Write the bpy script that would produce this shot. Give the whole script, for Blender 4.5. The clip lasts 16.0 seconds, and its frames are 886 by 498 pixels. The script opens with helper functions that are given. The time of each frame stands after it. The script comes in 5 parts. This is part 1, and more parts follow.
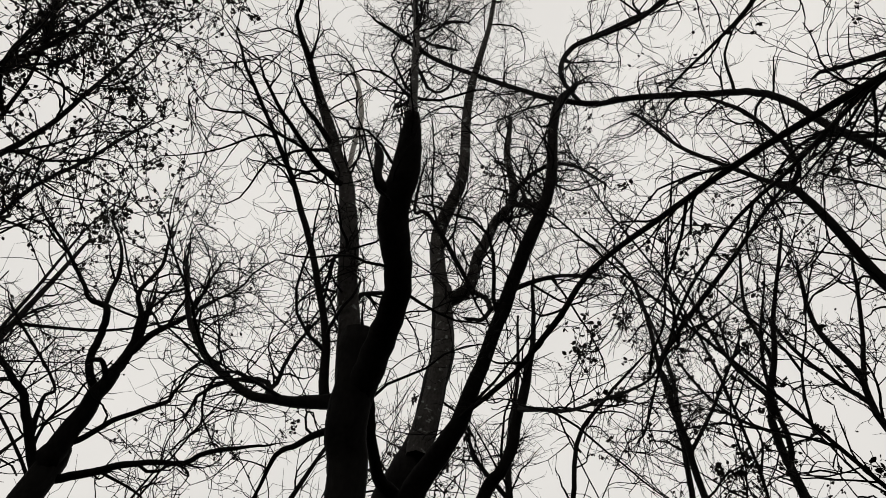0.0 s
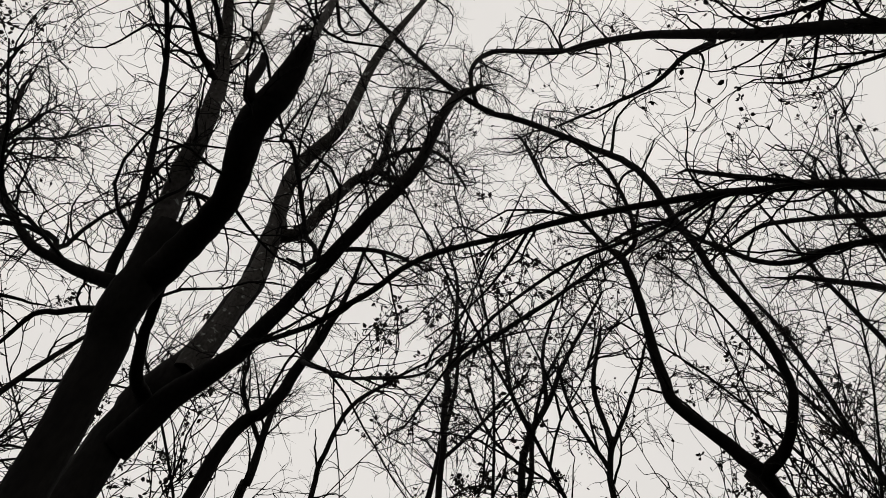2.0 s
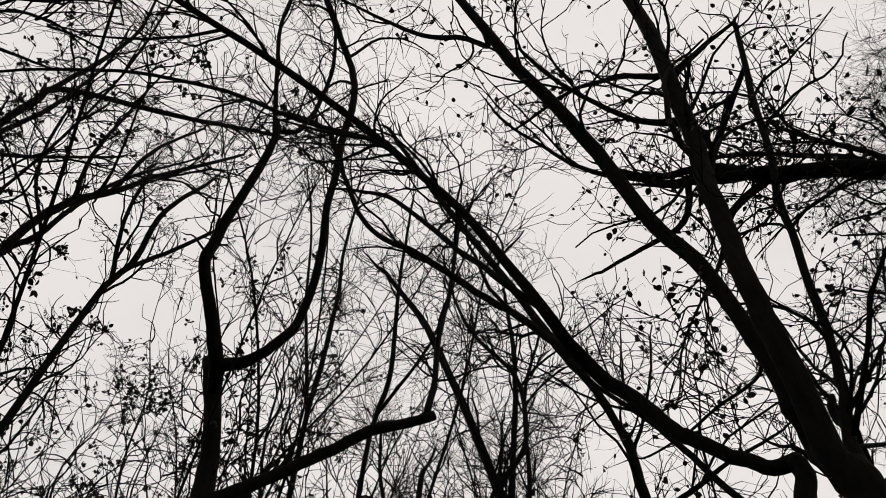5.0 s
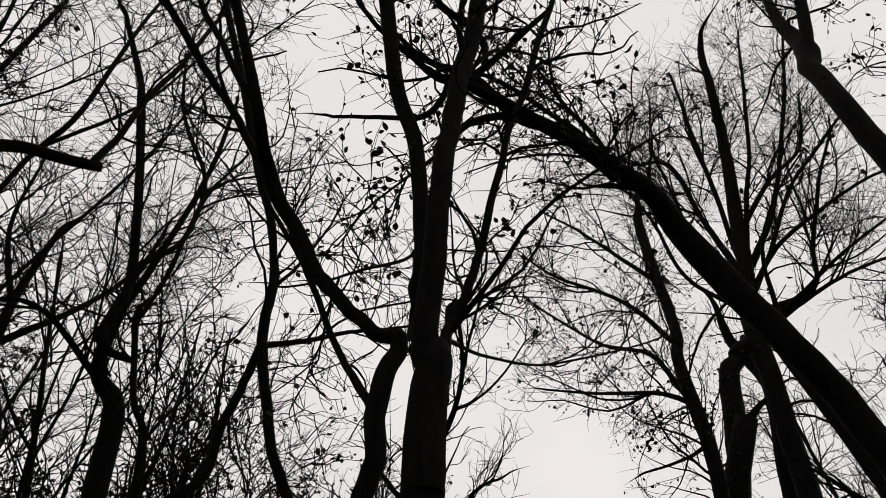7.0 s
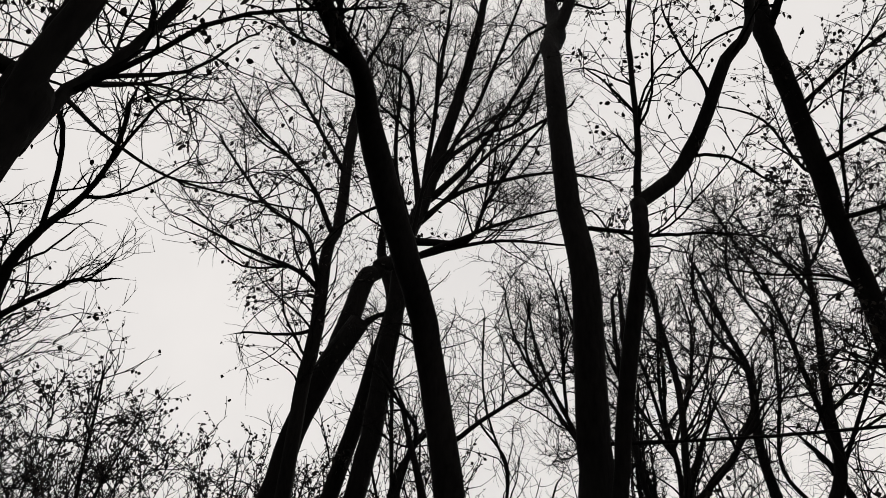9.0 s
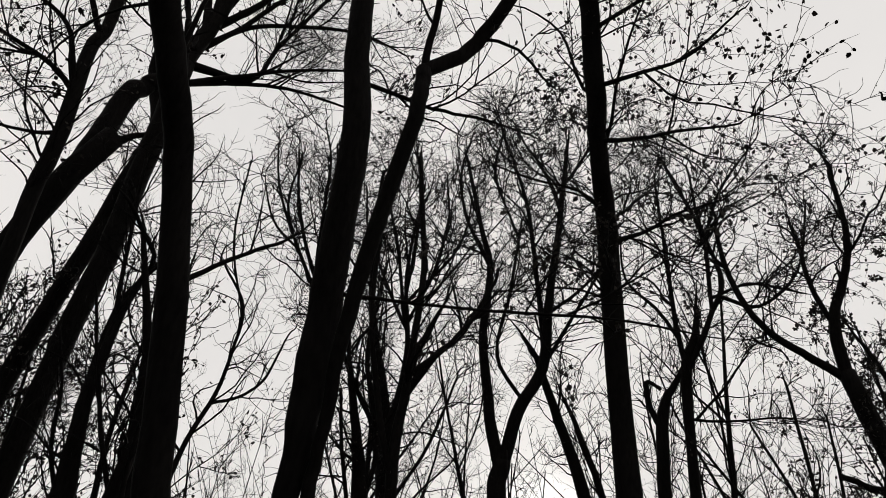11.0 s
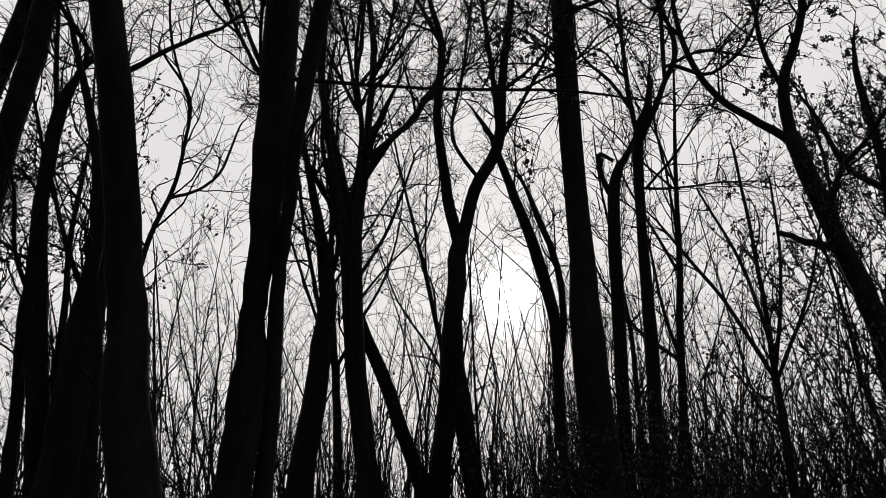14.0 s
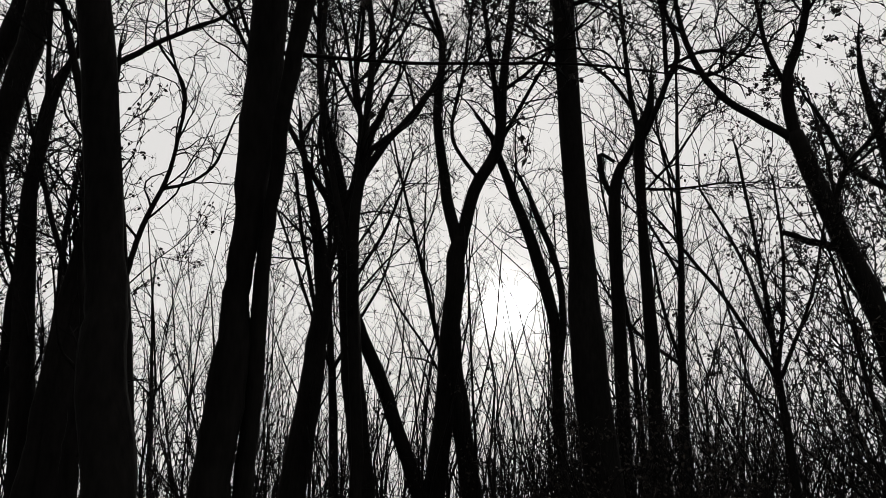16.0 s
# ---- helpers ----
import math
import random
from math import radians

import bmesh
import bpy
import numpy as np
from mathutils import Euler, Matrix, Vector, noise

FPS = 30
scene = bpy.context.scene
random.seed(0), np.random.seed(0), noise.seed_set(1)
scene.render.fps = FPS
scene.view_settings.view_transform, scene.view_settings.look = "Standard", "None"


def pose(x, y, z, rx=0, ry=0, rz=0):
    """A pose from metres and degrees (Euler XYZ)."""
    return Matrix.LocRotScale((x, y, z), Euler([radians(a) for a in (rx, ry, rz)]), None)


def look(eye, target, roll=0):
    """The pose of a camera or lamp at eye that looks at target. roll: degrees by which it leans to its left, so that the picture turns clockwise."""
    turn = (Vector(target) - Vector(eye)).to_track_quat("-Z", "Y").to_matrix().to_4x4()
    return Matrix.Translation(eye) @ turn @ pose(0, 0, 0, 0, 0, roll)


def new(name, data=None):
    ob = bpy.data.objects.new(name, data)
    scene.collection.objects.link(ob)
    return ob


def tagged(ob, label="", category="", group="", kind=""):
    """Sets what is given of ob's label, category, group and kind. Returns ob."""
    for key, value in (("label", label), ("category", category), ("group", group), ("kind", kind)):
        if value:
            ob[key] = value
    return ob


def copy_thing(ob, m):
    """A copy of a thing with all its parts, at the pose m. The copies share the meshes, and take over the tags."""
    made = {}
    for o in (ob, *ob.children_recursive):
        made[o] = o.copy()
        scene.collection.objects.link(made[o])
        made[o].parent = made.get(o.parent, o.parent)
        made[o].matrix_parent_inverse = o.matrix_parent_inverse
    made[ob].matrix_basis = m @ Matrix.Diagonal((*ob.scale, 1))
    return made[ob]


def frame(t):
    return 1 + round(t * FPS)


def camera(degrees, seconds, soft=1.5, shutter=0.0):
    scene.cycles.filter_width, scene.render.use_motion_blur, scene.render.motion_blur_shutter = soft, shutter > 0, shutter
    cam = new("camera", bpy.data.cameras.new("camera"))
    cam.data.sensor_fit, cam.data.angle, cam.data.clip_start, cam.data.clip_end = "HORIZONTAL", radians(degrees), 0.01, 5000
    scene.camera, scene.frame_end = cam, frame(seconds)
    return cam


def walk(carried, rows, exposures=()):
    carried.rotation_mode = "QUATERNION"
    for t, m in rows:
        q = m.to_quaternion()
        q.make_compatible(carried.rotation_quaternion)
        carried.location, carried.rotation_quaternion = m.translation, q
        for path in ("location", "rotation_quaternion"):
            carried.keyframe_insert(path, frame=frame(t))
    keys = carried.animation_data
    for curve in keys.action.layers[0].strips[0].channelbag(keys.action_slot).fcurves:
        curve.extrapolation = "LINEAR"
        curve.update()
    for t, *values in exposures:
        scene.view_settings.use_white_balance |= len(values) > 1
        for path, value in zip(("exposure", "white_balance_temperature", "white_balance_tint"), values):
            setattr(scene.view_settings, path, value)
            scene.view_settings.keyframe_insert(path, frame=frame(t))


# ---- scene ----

PATH = [
    (0, (-0.471, 0.379, 1.792), 0.00, 68.47, 5.42),
    (0.5, (-0.456, 0.354, 1.780), -7.04, 68.18, 3.64),
    (1, (-0.449, 0.366, 1.775), -14.32, 67.89, 2.18),
    (1.5, (-0.399, 0.365, 1.745), -21.64, 67.44, 1.33),
    (2, (-0.315, 0.370, 1.764), -29.26, 66.76, 0.71),
    (2.5, (-0.198, 0.365, 1.780), -37.72, 65.97, -0.02),
    (3, (-0.132, 0.402, 1.778), -47.15, 65.05, -1.02),
    (3.5, (-0.102, 0.422, 1.797), -56.78, 63.72, -1.95),
    (3.7, (-0.073, 0.416, 1.803), -60.37, 63.10, -2.07),
    (5.8, (0.490, 0.088, 1.673), -96.22, 55.86, -1.33),
    (6, (0.508, 0.060, 1.664), -99.62, 54.79, -1.46),
    (6.5, (0.531, 0.026, 1.630), -108.06, 51.84, -0.94),
    (7, (0.562, 0.010, 1.615), -116.28, 48.86, -0.15),
    (7.5, (0.575, -0.049, 1.605), -124.32, 46.13, 0.96),
    (8, (0.568, -0.169, 1.623), -132.15, 43.85, 2.28),
    (8.5, (0.511, -0.268, 1.594), -139.88, 42.00, 3.44),
    (9, (0.452, -0.365, 1.586), -147.26, 40.26, 4.22),
    (9.5, (0.424, -0.441, 1.582), -154.18, 38.49, 4.66),
    (10, (0.403, -0.494, 1.548), -160.13, 36.58, 5.00),
    (10.2, (0.400, -0.510, 1.545), -162.19, 35.75, 5.04),
    (12.3, (0.393, -0.597, 1.414), -172.81, 24.04, 1.39),
    (12.5, (0.398, -0.596, 1.414), -172.98, 22.80, 1.03),
    (13, (0.419, -0.604, 1.424), -173.09, 20.14, 0.32),
    (13.5, (0.421, -0.571, 1.453), -172.86, 17.57, -0.30),
    (14, (0.425, -0.559, 1.470), -172.60, 16.04, -0.60),
    (14.5, (0.402, -0.510, 1.524), -172.33, 15.50, -0.72),
    (15, (0.388, -0.543, 1.506), -172.21, 15.68, -0.56),
    (15.5, (0.385, -0.664, 1.437), -172.27, 16.11, -0.33),
    (16, (0.384, -0.818, 1.304), -172.44, 16.83, -0.05),
]
cam = camera(59.48, 16.0, soft=0.8)
walk(cam, [(t, pose(*eye, 0, 0, yaw) @ pose(0, 0, 0, 90 + pitch) @ pose(0, 0, 0, 0, 0, roll)) for t, eye, yaw, pitch, roll in PATH],
     exposures=((0, -0.03, 6600, 7), (3.7, -0.03, 6640, 10), (6, 0, 6500, 11), (8.5, 0, 6500, 10), (10, 0, 6580, 8), (12.5, 0, 6390, 10), (14.5, 0, 6390, 10), (16, -0.03, 6440, 8)))

# ---- world and sun ----
SUN_TURN, SUN_HEIGHT = -3.092, 0.216
to_sun = Vector((-math.sin(SUN_TURN) * math.cos(SUN_HEIGHT), math.cos(SUN_TURN) * math.cos(SUN_HEIGHT), math.sin(SUN_HEIGHT)))

world = bpy.data.worlds.new("sky")
scene.world = world
world.use_nodes = True
wt = world.node_tree
wt.nodes.clear()


def wnode(kind, **values):
    n = wt.nodes.new(kind)
    for key, value in values.items():
        n.inputs[key].default_value = value
    return n


sky = wt.nodes.new("ShaderNodeTexSky")
sky.sky_type, sky.sun_disc, sky.sun_elevation, sky.sun_rotation = "NISHITA", False, SUN_HEIGHT, -SUN_TURN
sky.dust_density, sky.air_density = 4.0, 1.0
coord = wt.nodes.new("ShaderNodeTexCoord")
# thin high cloud, softly mottled
cloud = wnode("ShaderNodeTexNoise", Scale=2.6, Detail=5.0, Roughness=0.55)
wt.links.new(coord.outputs["Generated"], cloud.inputs["Vector"])
veil = wt.nodes.new("ShaderNodeValToRGB")
veil.color_ramp.elements[0].position, veil.color_ramp.elements[0].color = 0.3, (7.6, 7.35, 7.25, 1)
veil.color_ramp.elements[1].position, veil.color_ramp.elements[1].color = 0.72, (8.6, 8.25, 8.05, 1)
wt.links.new(cloud.outputs["Fac"], veil.inputs["Fac"])
over = wt.nodes.new("ShaderNodeMix")
over.data_type = "RGBA"
over.inputs[0].default_value = 0.996
wt.links.new(sky.outputs[0], over.inputs["A"])
wt.links.new(veil.outputs[0], over.inputs["B"])
# the bright aureole of the sun behind the cloud
dot = wt.nodes.new("ShaderNodeVectorMath")
dot.operation = "DOT_PRODUCT"
dot.inputs[1].default_value = to_sun
wt.links.new(coord.outputs["Generated"], dot.inputs[0])
sky_colour = over.outputs["Result"]
for outer, inner, strength in ((9.0, 1.0, 0.7), (4.5, 0.5, 3.0), (2.1, 1.1, 40.0)):
    glow = wt.nodes.new("ShaderNodeMapRange")
    glow.interpolation_type = "SMOOTHERSTEP"
    glow.inputs["From Min"].default_value, glow.inputs["From Max"].default_value = math.cos(radians(outer)), math.cos(radians(inner))
    glow.inputs["To Min"].default_value, glow.inputs["To Max"].default_value = 0.0, strength
    wt.links.new(dot.outputs["Value"], glow.inputs["Value"])
    plus = wt.nodes.new("ShaderNodeMix")
    plus.data_type, plus.blend_type = "RGBA", "ADD"
    plus.inputs[0].default_value = 1.0
    wt.links.new(sky_colour, plus.inputs["A"])
    wt.links.new(glow.outputs["Result"], plus.inputs["B"])
    sky_colour = plus.outputs["Result"]
back = wnode("ShaderNodeBackground", Strength=0.1)
wt.links.new(sky_colour, back.inputs["Color"])
out = wt.nodes.new("ShaderNodeOutputWorld")
wt.links.new(back.outputs[0], out.inputs[0])

lamp = new("sun", bpy.data.lights.new("sun", "SUN"))
lamp.data.energy, lamp.data.angle, lamp.data.color = 0.9, radians(10), (1.0, 0.95, 0.88)
lamp.matrix_world = look((to_sun * 60), (0, 0, 0))


# ---- materials ----
def material(name, dark, light, scale, rough=0.85, bump=0.0, stretch=1.0, spots=None):
    """A rough natural surface: grain and blotches between two colours, fine relief, and pale flecks if spots is given."""
    m = bpy.data.materials.new(name)
    m.use_nodes = True
    nt = m.node_tree
    b = nt.nodes["Principled BSDF"]
    b.inputs["Roughness"].default_value = rough
    b.inputs["Specular IOR Level"].default_value = 0.03
    geo = nt.nodes.new("ShaderNodeNewGeometry")
    place = nt.nodes.new("ShaderNodeMapping")
    place.inputs["Scale"].default_value = (1, 1, 1 / stretch)
    nt.links.new(geo.outputs["Position"], place.inputs["Vector"])
    fine, broad = nt.nodes.new("ShaderNodeTexNoise"), nt.nodes.new("ShaderNodeTexNoise")
    for n, s, d in ((fine, scale, 5), (broad, scale / 9, 3)):
        n.inputs["Scale"].default_value, n.inputs["Detail"].default_value = s, d
        nt.links.new(place.outputs[0], n.inputs["Vector"])
    mix = nt.nodes.new("ShaderNodeMath")
    mix.operation = "MULTIPLY_ADD"
    mix.inputs[1].default_value = 0.55
    half = nt.nodes.new("ShaderNodeMath")
    half.operation = "MULTIPLY"
    half.inputs[1].default_value = 0.5
    nt.links.new(broad.outputs["Fac"], half.inputs[0])
    nt.links.new(fine.outputs["Fac"], mix.inputs[0])
    nt.links.new(half.outputs[0], mix.inputs[2])
    ramp = nt.nodes.new("ShaderNodeValToRGB")
    ramp.color_ramp.elements[0].position, ramp.color_ramp.elements[0].color = 0.36, (*dark, 1)
    ramp.color_ramp.elements[1].position, ramp.color_ramp.elements[1].color = 0.7, (*light, 1)
    nt.links.new(mix.outputs[0], ramp.inputs["Fac"])
    colour = ramp.outputs[0]
    if spots:
        fleck = nt.nodes.new("ShaderNodeTexNoise")
        fleck.inputs["Scale"].default_value, fleck.inputs["Detail"].default_value = 9.0, 6.0
        nt.links.new(geo.outputs["Position"], fleck.inputs["Vector"])
        edge = nt.nodes.new("ShaderNodeValToRGB")
        edge.color_ramp.elements[0].position, edge.color_ramp.elements[1].position = 0.6, 0.68
        nt.links.new(fleck.outputs["Fac"], edge.inputs["Fac"])
        over = nt.nodes.new("ShaderNodeMix")
        over.data_type = "RGBA"
        nt.links.new(edge.outputs[0], over.inputs[0])
        nt.links.new(colour, over.inputs["A"])
        over.inputs["B"].default_value = (*spots, 1)
        colour = over.outputs["Result"]
    nt.links.new(colour, b.inputs["Base Color"])
    if bump:
        relief = nt.nodes.new("ShaderNodeBump")
        relief.inputs["Strength"].default_value, relief.inputs["Distance"].default_value = 0.9, bump
        nt.links.new(fine.outputs["Fac"], relief.inputs["Height"])
        nt.links.new(relief.outputs[0], b.inputs["Normal"])
    return m


# far below real bark: the black of the backlit silhouette is in the colour
BARK = material("silhouette_bark", (0.003, 0.0028, 0.0026), (0.009, 0.0082, 0.0075), 26, bump=0.012, stretch=3.5)
GREY_BARK = material("grey_bark", (0.012, 0.011, 0.010), (0.04, 0.037, 0.035), 30, bump=0.01, stretch=2, spots=(0.12, 0.125, 0.12))
PALE_WOOD = material("bare_wood", (0.16, 0.15, 0.14), (0.34, 0.32, 0.3), 22, bump=0.006, stretch=6)
# twigs and brushwood likewise: backlit darkness put into the base colour
TWIG = material("silhouette_twig", (0.003, 0.0028, 0.0027), (0.008, 0.0074, 0.007), 40)
LEAF = material("dry_leaf", (0.011, 0.010, 0.009), (0.036, 0.031, 0.027), 14, rough=0.7)
SOIL = material("leaf_litter", (0.008, 0.0065, 0.005), (0.028, 0.021, 0.015), 7, rough=0.95, bump=0.03)

rng = np.random.default_rng(7)


# ---- meshes from swept curves ----
def mesh_of(name, verts, faces, mat):
    """verts (n, 3); faces: a list of index arrays, each (m, 3) or (m, 4)."""
    me = bpy.data.meshes.new(name)
    me.vertices.add(len(verts))
    me.vertices.foreach_set("co", np.asarray(verts, np.float32).ravel())
    loops = np.concatenate([f.ravel() for f in faces]).astype(np.int32)
    sizes = np.concatenate([np.full(len(f), f.shape[1]) for f in faces])
    me.loops.add(len(loops))
    me.loops.foreach_set("vertex_index", loops)
    me.polygons.add(len(sizes))
    me.polygons.foreach_set("loop_start", np.r_[0, np.cumsum(sizes)[:-1]].astype(np.int32))
    me.polygons.foreach_set("use_smooth", np.ones(len(sizes), bool))
    me.update(calc_edges=True)
    me.materials.append(mat)
    return me


def unit(v):
    return v / np.maximum(np.linalg.norm(v, axis=-1, keepdims=True), 1e-9)


def tubes(P, R, sides, lumps=0.0):
    """Rings round many curves of equal length: P (b, n, 3), R (b, n). Returns verts and faces, the tips closed."""
    b, n, _ = P.shape
    tan = unit(np.gradient(P, axis=1))
    ref = np.where(np.abs(tan[:, :1, 2:]) > 0.9, np.array([1.0, 0.2, 0.1]), np.array([0.0, 0.1, 1.0]))
    u = unit(np.cross(tan, np.broadcast_to(ref, tan.shape)))
    for k in range(1, n):
        u[:, k] = unit(u[:, k - 1] - (u[:, k - 1] * tan[:, k]).sum(-1, keepdims=True) * tan[:, k])
    v = np.cross(tan, u)
    a = np.arange(sides) * 2 * np.pi / sides
    r = R[:, :, None]
    if lumps:
        phase = rng.random((b, 1, 3)) * 6
        k = np.arange(n)[None, :, None]
        r = r * (1 + lumps * (0.5 * np.sin(2 * a + 0.35 * k + phase[..., :1]) + 0.35 * np.sin(3 * a - 0.5 * k + phase[..., 1:2]) + 0.3 * rng.normal(size=(b, n, sides))))
    ring = P[:, :, None] + r[..., None] * (np.cos(a)[:, None] * u[:, :, None] + np.sin(a)[:, None] * v[:, :, None])
    verts = ring.reshape(-1, 3)
    i = np.arange(b * n * sides).reshape(b, n, sides)
    j = np.roll(i, -1, axis=2)
    quads = np.stack([i[:, :-1], j[:, :-1], j[:, 1:], i[:, 1:]], -1).reshape(-1, 4)
    cap = i[:, -1]
    tris = np.stack([np.repeat(cap[:, :1], sides - 2, 1), cap[:, 1:-1], cap[:, 2:]], -1).reshape(-1, 3)
    return verts, [quads, tris]


def joined(pieces):
    verts, faces, at = [], [], 0
    for v, fs in pieces:
        verts.append(v)
        faces += [f + at for f in fs]
        at += len(v)
    return np.concatenate(verts), faces


def curve(points, per, wobble=0.0):
    """A smooth curve through control points (x, y, z, radius), with a slight natural waver."""
    c = np.array(points, float)
    c = np.vstack([2 * c[0] - c[1], c, 2 * c[-1] - c[-2]])
    c[:, 3] = np.maximum(c[:, 3], 0.002)
    s = np.linspace(0, 1, per, endpoint=False)[:, None]
    rows = []
    for p0, p1, p2, p3 in zip(c, c[1:], c[2:], c[3:]):
        rows.append(0.5 * (2 * p1 + (p2 - p0) * s + (2 * p0 - 5 * p1 + 4 * p2 - p3) * s**2 + (3 * p1 - p0 - 3 * p2 + p3) * s**3))
    q = np.vstack([*rows, c[-2:-1]])
    q[:, 3] = np.maximum(q[:, 3], 0.002)
    if wobble:
        w = rng.normal(size=(len(q), 3))
        w = (w + np.roll(w, 1, 0) + np.roll(w, -1, 0)) / 3
        w[0] = 0
        q[:, :3] += w * (wobble * q[:, 3:4] + np.minimum(0.009, 0.3 * q[:, 3:4]))
    return q


def even(q, n):
    """The curve q (m, 4) at n even steps of its length."""
    s = np.r_[0, np.cumsum(np.linalg.norm(np.diff(q[:, :3], axis=0), axis=1))]
    at = np.linspace(0, s[-1], n)
    return np.stack([np.interp(at, s, q[:, k]) for k in range(4)], -1)


def grow(P, R, count, length, angle, n, lift=0.0, waver=0.3, thin=0.55, start=0.2, least=0.003):
    """Side shoots from many curves. count: shoots to a metre of curve."""
    b, m, _ = P.shape
    far = np.linalg.norm(np.diff(P, axis=1), axis=-1).sum(1)
    who = np.repeat(np.arange(b), rng.poisson(np.maximum(count * far * (1 - start), 0.05)))
    if not len(who):
        return np.zeros((0, n, 3)), np.zeros((0, n))
    u = (start + (0.99 - start) * rng.random(len(who))) * (m - 1)
    k = np.minimum(u.astype(int), m - 2)
    f = (u - k)[:, None]
    at = P[who, k] * (1 - f) + P[who, k + 1] * f
    wide = R[who, k] * (1 - f[:, 0]) + R[who, k + 1] * f[:, 0]
    tan = unit(P[who, k + 1] - P[who, k])
    side = unit(np.cross(tan, rng.normal(size=tan.shape)))
    a = radians(angle) * (0.6 + 0.8 * rng.random(len(who)))[:, None]
    way = unit(tan * np.cos(a) + side * np.sin(a) + (0, 0, lift))
    size = length * (0.45 + 0.9 * rng.random(len(who))) * (1.15 - 0.6 * u / (m - 1))
    step = (size / (n - 1))[:, None]
    rows = [at]
    bend = rng.normal(size=way.shape) * waver * 0.4
    for _ in range(n - 1):
        bend = 0.3 * bend + rng.normal(size=way.shape) * waver * 0.85
        way = unit(way + bend + (0, 0, lift * 0.5))
        rows.append(rows[-1] + way * step)
    first = np.maximum(np.minimum(wide * thin, size * 0.008 + least), least)
    return np.stack(rows, 1), first[:, None] * np.linspace(1, 0.35, n)[None]


def part(name, me, parent, label="", kind=""):
    ob = new(name, me)
    ob.parent = parent
    ob.matrix_parent_inverse = parent.matrix_world.inverted()
    return tagged(ob, label, kind=kind)


def leaf_mesh(at, size, mat, name="leaves"):
    """Folded, pointed-oval leaves hanging every way at the given places."""
    n = len(at)
    along = unit(rng.normal(size=(n, 3)) + (0, 0, -0.35))
    across = unit(np.cross(along, rng.normal(size=(n, 3))))
    up = np.cross(along, across)
    s = (size * (0.6 + 0.7 * rng.random(n)))[:, None]
    stalk = at + along * s * 0.25
    tip = stalk + along * s + up * s * 0.10 * rng.normal(size=(n, 1))
    w = 0.30 + 0.08 * rng.random((n, 1))
    l1, l2 = stalk + along * s * 0.3 + across * s * w + up * s * 0.08, stalk + along * s * 0.68 + across * s * w * 0.85 + up * s * 0.06
    r1, r2 = stalk + along * s * 0.3 - across * s * w + up * s * 0.08, stalk + along * s * 0.68 - across * s * w * 0.85 + up * s * 0.06
    verts = np.stack([stalk, l1, l2, tip, r2, r1], 1).reshape(-1, 3)
    o = (np.arange(n) * 6)[:, None, None]
    halves = (o + np.array([[0, 3, 2, 1], [0, 5, 4, 3]])).reshape(-1, 4)
    return mesh_of(name, verts, [halves], mat)


